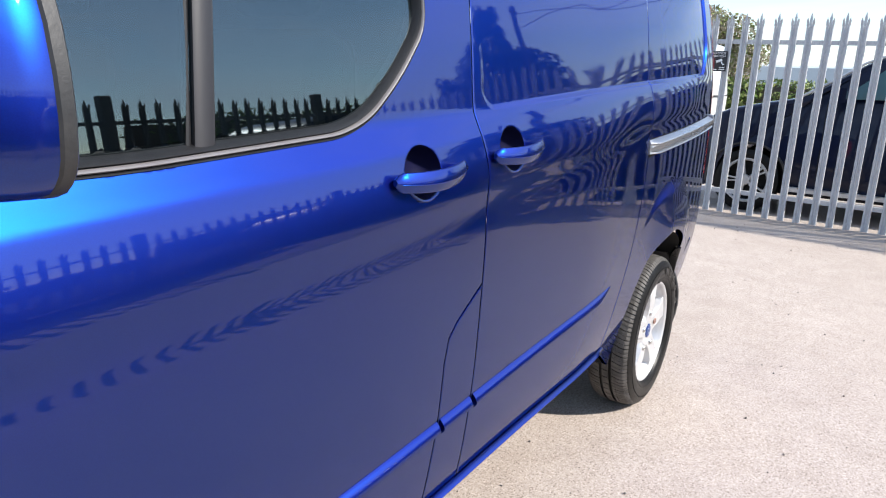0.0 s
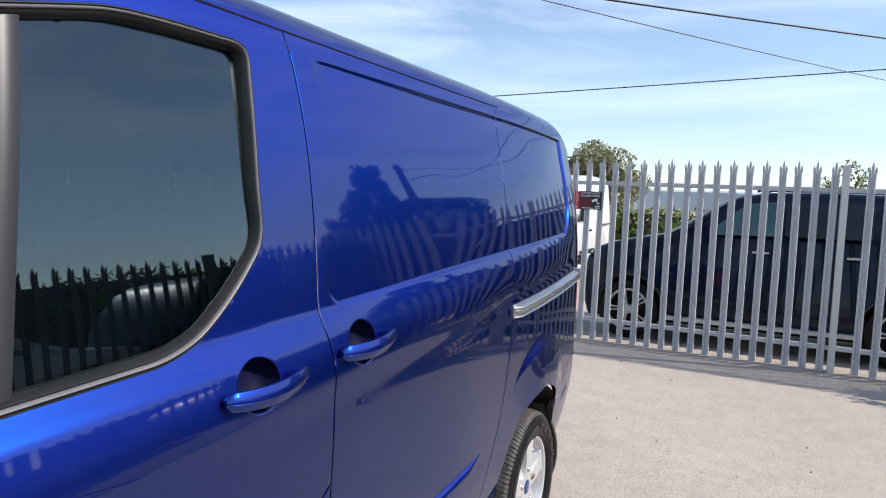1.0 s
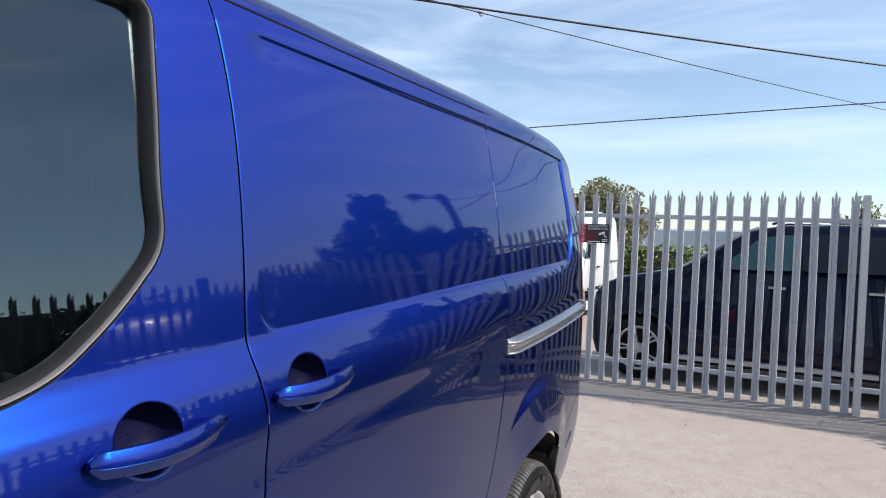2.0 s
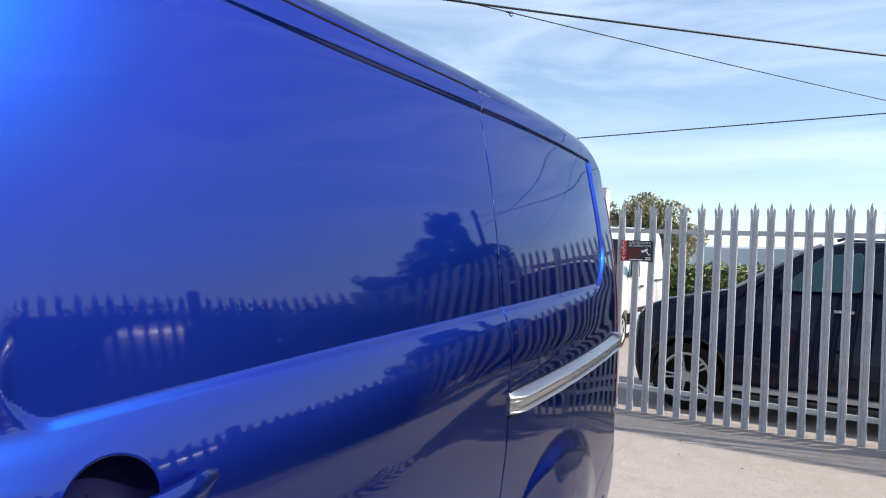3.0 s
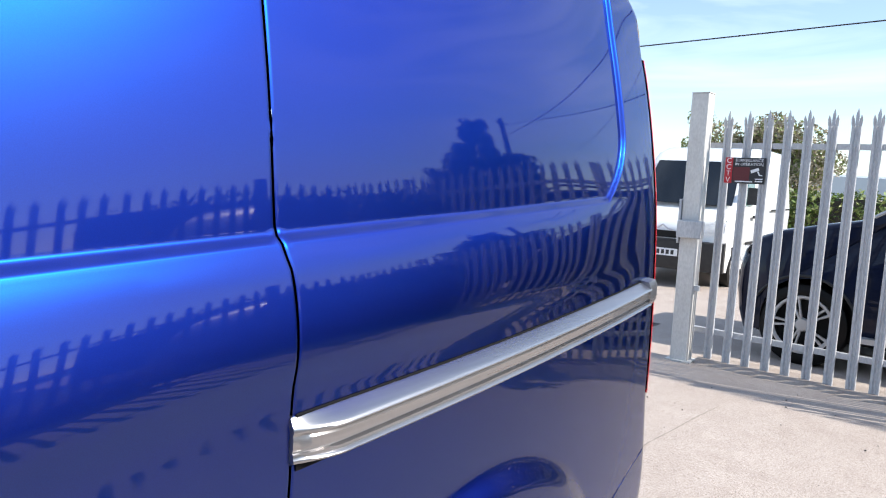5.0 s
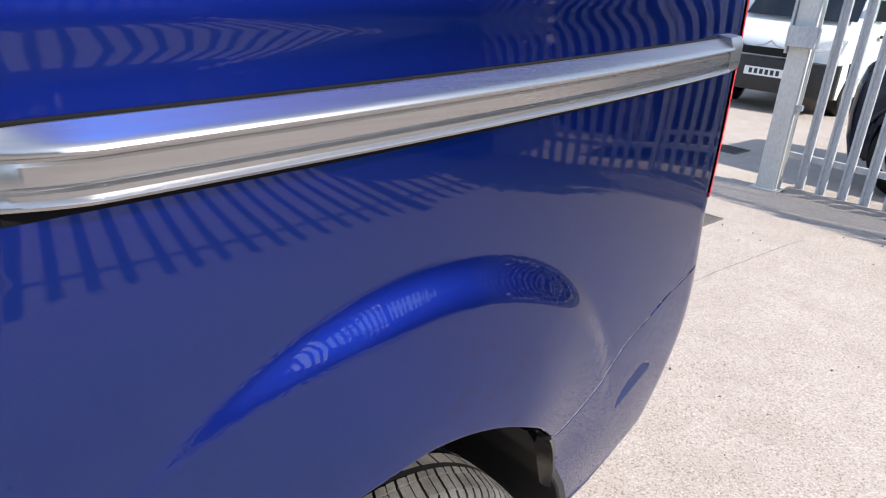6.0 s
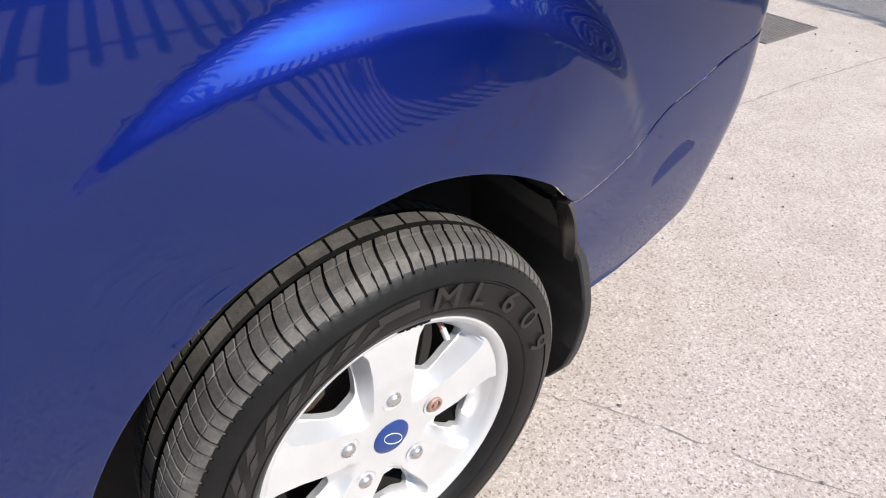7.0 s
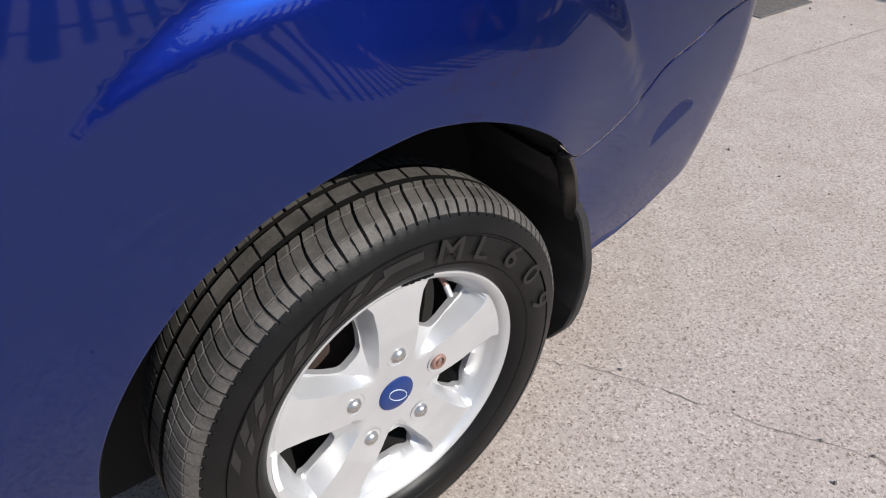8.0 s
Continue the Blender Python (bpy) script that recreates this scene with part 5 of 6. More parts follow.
# ---------------------------------------------------------------- palisade fences
def pale_mesh(mat):
    """One W-shaped steel pale with a splayed triple point; foot at the origin, face towards -y."""
    bm = bmesh.new()
    sec = [(-0.034, 0.010), (-0.030, 0.0), (-0.015, 0.0), (-0.0065, 0.011), (0.0065, 0.011), (0.015, 0.0), (0.030, 0.0), (0.034, 0.010)]
    back = [(x, y + 0.0035) for x, y in sec[::-1]]
    ring = sec + back
    zs = [0.0, 1.905]
    rows = [[bm.verts.new((x, y, z)) for x, y in ring] for z in zs]
    n = len(ring)
    for a, b in zip(rows, rows[1:]):
        for k in range(n):
            bm.faces.new((a[k], a[(k + 1) % n], b[(k + 1) % n], b[k]))
    bm.faces.new(rows[0][::-1])
    bm.faces.new(rows[-1])
    # three blades
    def blade(xa, xb, lean_x, lean_y, tip):
        y0 = 0.002
        mid = (xa + xb) / 2
        pts = [(xa, y0, 1.905), (xb, y0, 1.905), (xb + lean_x * 0.7, y0 + lean_y * 0.6, 1.905 + tip * 0.6), (mid + lean_x, y0 + lean_y, 1.905 + tip), (xa + lean_x * 0.7, y0 + lean_y * 0.6, 1.905 + tip * 0.6)]
        f = [bm.verts.new(p) for p in pts]
        g = [bm.verts.new((x, y + 0.0035, z)) for x, y, z in pts]
        bm.faces.new(f)
        bm.faces.new(g[::-1])
        for k in range(5):
            bm.faces.new((f[k], g[k], g[(k + 1) % 5], f[(k + 1) % 5]))
    blade(-0.034, -0.012, -0.005, -0.010, 0.080)
    blade(-0.012, 0.012, 0.0, 0.010, 0.130)
    blade(0.012, 0.034, 0.005, -0.010, 0.080)
    for z in (0.24, 1.755):
        bmesh.ops.create_cone(bm, cap_ends=True, segments=8, radius1=0.009, radius2=0.007, depth=0.008, matrix=Matrix.Translation((0, 0.006, z)) @ Matrix.Rotation(radians(90), 4, 'X'))
    bmesh.ops.recalc_face_normals(bm, faces=bm.faces[:])
    me = bpy.data.meshes.new("pale")
    bm.to_mesh(me)
    bm.free()
    me.materials.append(mat)
    return me


PALE, DARK_PALE = pale_mesh(M_GALV), pale_mesh(M_DARKFENCE)


def add_pale(parent, x, y, z, turn, seed, mesh=PALE):
    rnd = random.Random(seed)
    ob = new("pale", mesh)
    ob.matrix_basis = pose(x, y, z, rnd.uniform(-0.3, 0.3), rnd.uniform(-0.35, 0.35), turn)
    attach(ob, parent)


gate_fence = thing("palisade_fence", "galvanised steel palisade fence with spiked pales", "fence", at=(1.9, 7.0, 0))
for k in range(44):
    x = -1.262 + 0.1503 * k
    if abs(x - 1.39) < 0.06 or abs(x - 4.14) < 0.06:
        continue
    add_pale(gate_fence, x, fence_y(x) - 0.012, 0.03, -2.8, k)
for zc in (0.262, 1.785):
    bm = loft([[(x, fence_y(x) + a, zc + b) for a, b in ((0.006, 0.022), (0.006, -0.022), (0.011, -0.022), (0.011, 0.017), (0.046, 0.017), (0.046, 0.022))] for x in (-1.40, 5.22)])
    part("fence_rail", bm, M_GALV, gate_fence, "horizontal angle-steel rail", smooth=False)
for x in (1.39, 4.14):
    bm = bmesh.new()
    f = fence_y(x) - 0.02
    box(x - 0.030, x + 0.030, f - 0.012, f - 0.004, 0.0, 2.02, bm)
    box(x - 0.004, x + 0.004, f - 0.004, f + 0.07, 0.0, 2.02, bm)
    box(x - 0.030, x + 0.030, f + 0.07, f + 0.078, 0.0, 2.02, bm)
    part("fence_post", bm, M_POSTSTEEL, gate_fence, "flat-topped steel post", smooth=False)

gate_post = thing("gate_post", "weathered square galvanised gate post with a lock box", "gate post", at=(-1.455, 7.12, 0))
part("post", box(-1.525, -1.385, 7.05, 7.19, -0.02, 2.19), M_POSTSTEEL, gate_post, smooth=False, bevel=0.008)
part("post_cap", box(-1.528, -1.382, 7.047, 7.193, 2.19, 2.196), M_POSTSTEEL, gate_post, smooth=False)
part("lock_box", box(-1.53, -1.33, 6.975, 7.05, 1.03, 1.17), M_GALV, gate_post, "grey steel lock box", smooth=False, bevel=0.006)
part("lock_plate", box(-1.545, -1.528, 7.03, 7.13, 0.98, 1.34), M_GALV, gate_post, smooth=False, bevel=0.003)
part("base_flange", box(-1.555, -1.345, 7.02, 7.22, -0.01, 0.012), M_POSTSTEEL, gate_post, smooth=False)
part("hinge_bracket", box(-1.387, -1.345, 7.08, 7.12, 0.60, 0.64), M_GALV, gate_post, smooth=False)

side_fence = thing("palisade_fence", "long dark palisade fence along the yard", "fence", at=(5.2, -2.5, 0))
for k in range(107):
    y = 6.91 - 0.18 * k
    if k % 15 == 7:
        continue
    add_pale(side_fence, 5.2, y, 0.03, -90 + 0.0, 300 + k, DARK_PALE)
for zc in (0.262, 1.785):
    part("fence_rail", loft([[(5.2 + a, y, zc + b) for a, b in ((0.016, 0.022), (0.016, -0.022), (0.021, -0.022), (0.021, 0.017), (0.056, 0.017), (0.056, 0.022))] for y in (-12.5, 6.95)]), M_DARKFENCE, side_fence, smooth=False)
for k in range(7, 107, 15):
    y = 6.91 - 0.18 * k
    part("fence_post", box(5.18, 5.27, y - 0.055, y + 0.055, 0.0, 2.10), M_DARKFENCE, side_fence, smooth=False)

# warning sign wired to the gate pales
SGX0, SGX1, SGZ0, SGZ1 = -1.245, -0.94, 1.488, 1.69
sy = fence_y(-1.1) - 0.040
sign = thing("warning_sign", "black and red camera warning sign with white lettering on the fence", "sign", at=(-1.09, sy, 1.59))
part("sign_plate", box(SGX0, SGX1, sy, sy + 0.003, SGZ0, SGZ1), M_SIGNBLACK, sign, smooth=False)
part("red_band", box(SGX0, SGX0 + 0.058, sy - 0.002, sy - 0.0002, SGZ0, SGZ1), M_SIGNRED, sign, smooth=False)
part("dark_panel", box(SGX0 + 0.066, SGX0 + 0.190, sy - 0.002, sy - 0.0002, SGZ0 + 0.022, SGZ0 + 0.128), M_SIGNDARK, sign, smooth=False)


def sign_text(body, size, x, z):
    m = Matrix.Translation((x, sy - 0.003, z)) @ Matrix.Rotation(radians(90), 4, 'X')
    text_part("lettering", body, size, m, M_SIGNWHITE, sign, 0.0004)


for k, ch in enumerate("CCTV"):
    sign_text(ch, 0.055, SGX0 + 0.029, SGZ1 - 0.026 - 0.050 * k)
sign_text("SURVEILLANCE", 0.031, SGX0 + 0.182, SGZ1 - 0.022)
sign_text("IN OPERATION", 0.031, SGX0 + 0.182, SGZ1 - 0.052)
camera_icon = bmesh.new()
loft([[(SGX0 + a, yy, SGZ0 + b) for a, b in ((0.203, 0.082), (0.262, 0.104), (0.254, 0.126), (0.195, 0.104))] for yy in (sy - 0.0025, sy - 0.0005)], bm=camera_icon)
loft([[(SGX0 + a, yy, SGZ0 + b) for a, b in ((0.246, 0.096), (0.256, 0.098), (0.268, 0.072), (0.285, 0.072), (0.285, 0.064), (0.262, 0.064))] for yy in (sy - 0.0025, sy - 0.0005)], bm=camera_icon)
part("pictogram", camera_icon, M_SIGNWHITE, sign, "white camera pictogram", smooth=False)
for x0, x1, z in ((0.235, 0.29, 0.034), (0.235, 0.29, 0.016), (0.085, 0.215, 0.012)):
    part("small_print", box(SGX0 + x0, SGX0 + x1, sy - 0.002, sy - 0.0004, SGZ0 + z, SGZ0 + z + 0.008), M_SIGNWHITE, sign, smooth=False)


# ---------------------------------------------------------------- other vehicles
def lathe_y(profile, steps, cx, cz, bm=None):
    bm = bm or bmesh.new()
    rings = []
    for k in range(steps):
        a = 2 * math.pi * k / steps
        rings.append([bm.verts.new((cx + r * math.sin(a), y, cz + r * math.cos(a))) for y, r in profile])
    for k in range(steps):
        a, b = rings[k], rings[(k + 1) % steps]
        for j in range(len(profile) - 1):
            bm.faces.new((a[j], a[j + 1], b[j + 1], b[j]))
    bmesh.ops.recalc_face_normals(bm, faces=bm.faces[:])
    return bm


def car_wheel(car, cx, r, rim, side, width):
    """A wheel with ten slim spokes; side is -1 for the side at y = 0, +1 for the other."""
    y0 = 0.03 if side < 0 else width - 0.03
    s = 1 if side < 0 else -1
    w = new("wheel")
    w.location = Vector(car.location) + Vector((cx, y0, r))
    attach(w, car)
    o = Vector(car.location)

    def lay(bm):
        bmesh.ops.translate(bm, verts=bm.verts[:], vec=o)
        return bm

    part("tyre", lay(lathe_y([(y0 + s * 0.03, rim - 0.01), (y0, rim + 0.015), (y0 - s * 0.006, (rim + r) / 2), (y0 + s * 0.015, r - 0.012), (y0 + s * 0.04, r), (y0 + s * 0.21, r), (y0 + s * 0.24, rim)], 44, cx, r)), M_TYRE, w)
    part("rim", lay(lathe_y([(y0 + s * 0.02, rim - 0.03), (y0 + s * 0.004, rim - 0.018), (y0 + s * 0.004, rim), (y0 + s * 0.03, rim + 0.004)], 44, cx, r)), M_ALLOY, w)
    # shade behind the spokes, put in as a near-black well
    part("rim_well", lay(lathe_y([(y0 + s * 0.03, rim - 0.02), (y0 + s * 0.10, rim - 0.03), (y0 + s * 0.11, 0.0)], 32, cx, r)), M_NEARBLACK, w)
    for k in range(10):
        a = 2 * math.pi * k / 10 + 0.19 * (1 if k % 2 else -1)
        bm = bmesh.new()
        ring = []
        for rad, half in ((0.045, 0.013), (rim * 0.6, 0.010), (rim - 0.015, 0.015)):
            c, sn = math.sin(a), math.cos(a)
            ring.append([(cx + rad * c + h * sn, y0 + s * d, r + rad * sn - h * c) for h, d in ((-half, 0.026), (-half * 0.6, 0.008), (half * 0.6, 0.008), (half, 0.026))])
        part("spoke", lay(loft(ring, bm=bm)), M_ALLOY, w)
    part("hub_cap", lay(lathe_y([(y0 + s * 0.004, 0.0), (y0 + s * 0.005, 0.05), (y0 + s * 0.03, 0.062)], 24, cx, r)), M_ALLOY, w)
    return w


def build_car(name, label, category, at, outline, width, wheels, radius, rim, belt, glass_x, paint, tumble=0.33, group=""):
    """A car from its side outline (x from the nose, z from the road), near side at y = 0."""
    car = thing(name, label, category, group, at=at)
    o = Vector(at)
    bottom = 0.28
    ring = [p for p in outline]
    foot = []
    for cx in sorted(wheels, reverse=True):
        foot += [(cx + (radius + 0.05) * math.cos(a), radius + (radius + 0.05) * math.sin(a)) for a in np.linspace(-0.22, math.pi + 0.22, 17)]
    ring = ring + foot
    n = len(ring)

    def inset(z):
        return max(0.0, z - belt) * tumble + 0.05 * max(0.0, 0.62 - z) / 0.34

    sections = []
    for y, shrink in ((0.0, 0.05), (0.018, 0.022), (0.055, 0.006), (0.13, 0.0), (width - 0.13, 0.0), (width - 0.055, 0.006), (width - 0.018, 0.022), (width, 0.05)):
        cxm, czm = 0.5 * (outline[0][0] + outline[-1][0]), 0.8
        row = []
        for x, z in ring:
            k = inset(z)
            yy = y + (k if y < width / 2 else -k)
            nose = 0.16 * max(0.0, 1 - x / 0.55) ** 2
            edge = 1 - min(y, width - y) / (width / 2)
            row.append(Vector((x + (0.03 if x < 2 else -0.03) * shrink / 0.05 + nose * edge ** 2, yy, z - (shrink if z > 0.9 else 0.0))) + o)
        sections.append(row)
    bm = bmesh.new()
    rows = [[bm.verts.new(p) for p in s] for s in sections]
    for a, b in zip(rows, rows[1:]):
        for k in range(n):
            bm.faces.new((a[k], a[(k + 1) % n], b[(k + 1) % n], b[k]))
    bm.faces.new(rows[0][::-1])
    bm.faces.new(rows[-1])
    bmesh.ops.triangulate(bm, faces=[f for f in bm.faces if len(f.verts) > 4])
    bmesh.ops.recalc_face_normals(bm, faces=bm.faces[:])
    part("body", bm, paint, car)
    for cx in wheels:
        for side in (-1, 1):
            car_wheel(car, cx, radius, rim, side, width)
    for quad in glass_x:
        for side in (0, 1):
            bm = bmesh.new()
            outer, inner = [], []
            mid = sum((Vector(q) for q in quad), Vector((0, 0))) / len(quad)
            loop = rounded(list(quad), 0.05, 4)
            for depth, sc, store in ((0.004, 1.0, outer), (-0.004, 0.985, inner)):
                for x, z in loop:
                    q = mid + (Vector((x, z)) - mid) * sc
                    k = inset(q.y) + depth - 0.0
                    store.append(bm.verts.new(Vector((q.x, (k if side == 0 else width - k), q.y)) + o))
            for k in range(len(loop)):
                bm.faces.new((outer[k], outer[(k + 1) % len(loop)], inner[(k + 1) % len(loop)], inner[k]))
            bm.faces.new(inner)
            bmesh.ops.recalc_face_normals(bm, faces=bm.faces[:])
            part("side_window", bm, M_CARGLASS if quad is glass_x[0] else M_PRIVACY, car, "dark side window", smooth=False)
    part("underside", bm=box(o.x + 0.3, o.x + outline[-1][0] - 0.3, o.y + 0.15, o.y + width - 0.15, o.z + 0.24, o.z + 0.6), mat=M_NEARBLACK, parent=car)
    return car


GZ = -0.075
SUV_LINE = [(0.10, 0.26), (0.02, 0.42), (-0.01, 0.62), (0.01, 0.82), (0.08, 0.98), (0.2, 1.09), (0.45, 1.18), (0.85, 1.27), (1.18, 1.335), (1.45, 1.52), (1.72, 1.71), (1.92, 1.80), (2.2, 1.845), (2.8, 1.865), (3.5, 1.85), (4.1, 1.80), (4.36, 1.66), (4.6, 1.30), (4.72, 1.05), (4.76, 0.7), (4.72, 0.42), (4.6, 0.26)]
SUV_GLASS = [[(1.52, 1.33), (2.28, 1.35), (2.28, 1.74), (1.95, 1.70)], [(2.36, 1.35), (3.22, 1.36), (3.22, 1.745), (2.36, 1.745)], [(3.32, 1.36), (4.22, 1.38), (4.0, 1.70), (3.32, 1.74)]]
suv = build_car("parked_car", "dark navy off-road car with silver alloy wheels behind the fence", "car", (-1.455, 8.02, GZ), SUV_LINE, 1.9, (0.70, 3.55), 0.365, 0.255, 1.30, SUV_GLASS, M_NAVY)


def extra(name, bm, mat, car, label=""):
    bmesh.ops.translate(bm, verts=bm.verts[:], vec=Vector(car.location))
    return part(name, bm, mat, car, label)


extra("running_board", box(1.15, 3.1, -0.05, 0.10, 0.30, 0.345), M_ALLOY, suv, "pale running board")
extra("door_mirror", loft([[(1.50 + a, -0.17 + b * 0.5, z) for a, b in ((0.0, 0.0), (0.09, 0.0), (0.10, 0.3), (0.02, 0.36))] for z in (1.30, 1.34, 1.42, 1.45)]), M_NAVY, suv)
for x in (2.05, 2.98):
    extra("door_handle", box(x, x + 0.17, -0.018, 0.012, 1.15, 1.175), M_CHROME, suv)
extra("headlamp", loft([[(0.06 + 0.3 * t, 0.012 - 0.0 * t, 0.86 + 0.03 * t), (0.06 + 0.3 * t, 0.0, 0.98 + 0.07 * t), (0.12 + 0.3 * t, 0.10, 1.0 + 0.07 * t), (0.12 + 0.3 * t, 0.10, 0.86)] for t in (0, 0.5, 1.0)]), M_CLEAR, suv, "clear headlamp")
extra("arch_trim", rod([(0.70 + 0.435 * math.cos(a), 0.0, 0.365 + 0.435 * math.sin(a)) for a in np.linspace(-0.1, math.pi + 0.1, 22)], 0.014, 6), M_BLACK, suv)
extra("arch_trim", rod([(3.55 + 0.435 * math.cos(a), 0.0, 0.365 + 0.435 * math.sin(a)) for a in np.linspace(-0.1, math.pi + 0.1, 22)], 0.014, 6), M_BLACK, suv)
for y in (0.24, 1.66):
    extra("roof_rail", rod([(2.05, y, 1.85), (2.2, y, 1.90), (3.8, y, 1.89), (4.0, y, 1.83)], 0.016, 6), M_BLACK, suv)
for x in (1.42, 2.32, 3.27):
    extra("door_gap", rod([(x, -0.002, 0.42), (x, -0.001, 1.30)], 0.003, 5), M_NEARBLACK, suv)
extra("pillar_trim", rod([(1.16, 0.035, 1.345), (1.45, 0.085, 1.53), (1.70, 0.145, 1.71), (1.92, 0.178, 1.808)], 0.015, 6), M_ALLOY, suv, "bright windscreen pillar edge")
extra("front_plate", box(-0.03, -0.012, 0.70, 1.22, 0.52, 0.63), M_SIGNWHITE, suv, "white number plate")
# windscreen
bm = loft([[(1.20 + 0.70 * t, y, 1.352 + 0.455 * t + 0.012) for y in np.linspace(0.10 + 0.13 * t, 1.80 - 0.13 * t, 9)] for t in (0.04, 0.5, 0.96)], closed=False)
extra("windscreen", bm, M_CARGLASS, suv)

# cars in the row behind the long fence
EST_LINE = [(0.10, 0.24), (0.02, 0.38), (0.0, 0.55), (0.05, 0.70), (0.3, 0.82), (0.9, 0.93), (1.2, 0.99), (1.7, 1.30), (2.05, 1.43), (2.6, 1.47), (3.4, 1.43), (3.95, 1.25), (4.25, 0.98), (4.4, 0.9), (4.42, 0.5), (4.3, 0.25)]
EST_GLASS = [[(1.55, 1.0), (2.4, 1.0), (2.4, 1.37), (2.0, 1.35)], [(2.5, 1.0), (3.5, 1.0), (3.3, 1.34), (2.5, 1.38)]]
silver = build_car("parked_car", "silver hatchback parked behind the long fence", "car", (20.0, 6.0, 0.0), EST_LINE, 1.78, (0.85, 3.45), 0.315, 0.21, 0.97, EST_GLASS, M_SILVERCAR)
silver.matrix_basis = pose(5.62, 5.15, 0, 0, 0, -90)
for y in (10.2, 0.25, -5.0):
    tagged(copy_thing(suv, pose(5.46, y, 0, 0, 0, -90)), "dark navy off-road car parked close behind the long fence")

# white delivery van facing the gate
VAN_LINE = [(0.12, 0.28), (0.02, 0.42), (0.0, 0.66), (0.06, 0.86), (0.2, 1.0), (0.62, 1.13), (0.82, 1.19), (1.18, 1.60), (1.50, 1.95), (1.72, 2.10), (2.1, 2.19), (2.8, 2.22), (4.15, 2.20), (4.36, 2.08), (4.44, 1.2), (4.44, 0.5), (4.34, 0.28)]
wvan = build_car("white_van", "white delivery van with a black front bumper facing the gate", "van", (30.0, 20.0, 0.0), VAN_LINE, 1.76, (0.86, 3.60), 0.32, 0.21, 1.22, [[(1.0, 1.25), (1.72, 1.27), (1.72, 1.86), (1.52, 1.84)]], M_WHITE, tumble=0.10)


def vpart(name, bm, mat, label=""):
    return extra(name, bm, mat, wvan, label)


vpart("windscreen", loft([[(0.82 + 0.68 * t - 0.07 * (1 - ((y - 0.88) / 0.8) ** 2), y, 1.205 + 0.735 * t + 0.02) for y in np.linspace(0.13 + 0.08 * t, 1.63 - 0.08 * t, 11)] for t in (0.03, 0.35, 0.7, 0.97)], closed=False), M_PRIVACY, "dark windscreen")
vpart("front_bumper", loft([[(-0.035 + 0.17 * abs((y - 0.88) / 0.88) ** 3, y, 0.27), (-0.06 + 0.17 * abs((y - 0.88) / 0.88) ** 3, y, 0.45), (-0.045 + 0.17 * abs((y - 0.88) / 0.88) ** 3, y, 0.70), (0.2, y, 0.72), (0.2, y, 0.27)] for y in np.linspace(0.0, 1.76, 15)]), M_BLACK, "black plastic front bumper")
vpart("grille", box(-0.02, 0.05, 0.45, 1.31, 0.74, 0.84), M_NEARBLACK)
vpart("grille_bar", rod([(0.06, 0.30, 0.90), (0.0, 0.62, 0.83), (-0.02, 0.80, 0.87), (-0.025, 0.88, 0.93), (-0.02, 0.96, 0.87), (0.0, 1.14, 0.83), (0.06, 1.46, 0.90)], 0.014, 6), M_CHROME, "bright bar across the nose")
vpart("front_plate", box(-0.068, -0.055, 0.62, 1.14, 0.47, 0.58), M_SIGNWHITE, "white number plate with dark bars")
for k in range(6):
    vpart("plate_bar", box(-0.070, -0.0685, 0.67 + 0.072 * k, 0.715 + 0.072 * k, 0.492, 0.558), M_SIGNBLACK)
for y0, y1 in ((0.03, 0.36), (1.40, 1.73)):
    vpart("headlamp", loft([[(0.05 + 0.10 * t, y, 0.84 + 0.02 * t), (0.10 + 0.10 * t, y, 1.02 + 0.03 * t), (0.2 + 0.1 * t, y, 1.02), (0.2 + 0.1 * t, y, 0.84)] for y, t in ((y0, 1.0 if y0 < 0.5 else 0.0), ((y0 + y1) / 2, 0.4), (y1, 0.0 if y0 < 0.5 else 1.0))]), M_CLEAR, "clear headlamp")
for y in (-0.20, 1.80):
    vpart("door_mirror", loft([[(0.98 + a, y + b, z) for a, b in ((0, 0), (0, 0.16), (0.10, 0.17), (0.12, 0.02))] for z in (1.28, 1.32, 1.50, 1.54)]), M_BLACK)
for y in (-0.012, 1.76):
    vpart("side_moulding", box(1.3, 4.3, y, y + 0.014, 0.55, 0.68), M_BLACK)
vpart("door_handle", box(1.62, 1.80, -0.022, 0.005, 1.05, 1.09), M_BLACK)
vpart("door_handle", box(2.05, 2.23, -0.022, 0.005, 1.05, 1.09), M_BLACK)
vpart("slide_rail", box(2.9, 4.35, -0.010, 0.005, 1.15, 1.18), M_BLACK)
vpart("wiper", rod([(0.80, 0.3, 1.235), (0.83, 1.0, 1.262)], 0.008, 5), M_BLACK)
wvan.matrix_basis = pose(-2.62, 11.75, GZ, 0, 0, 92)


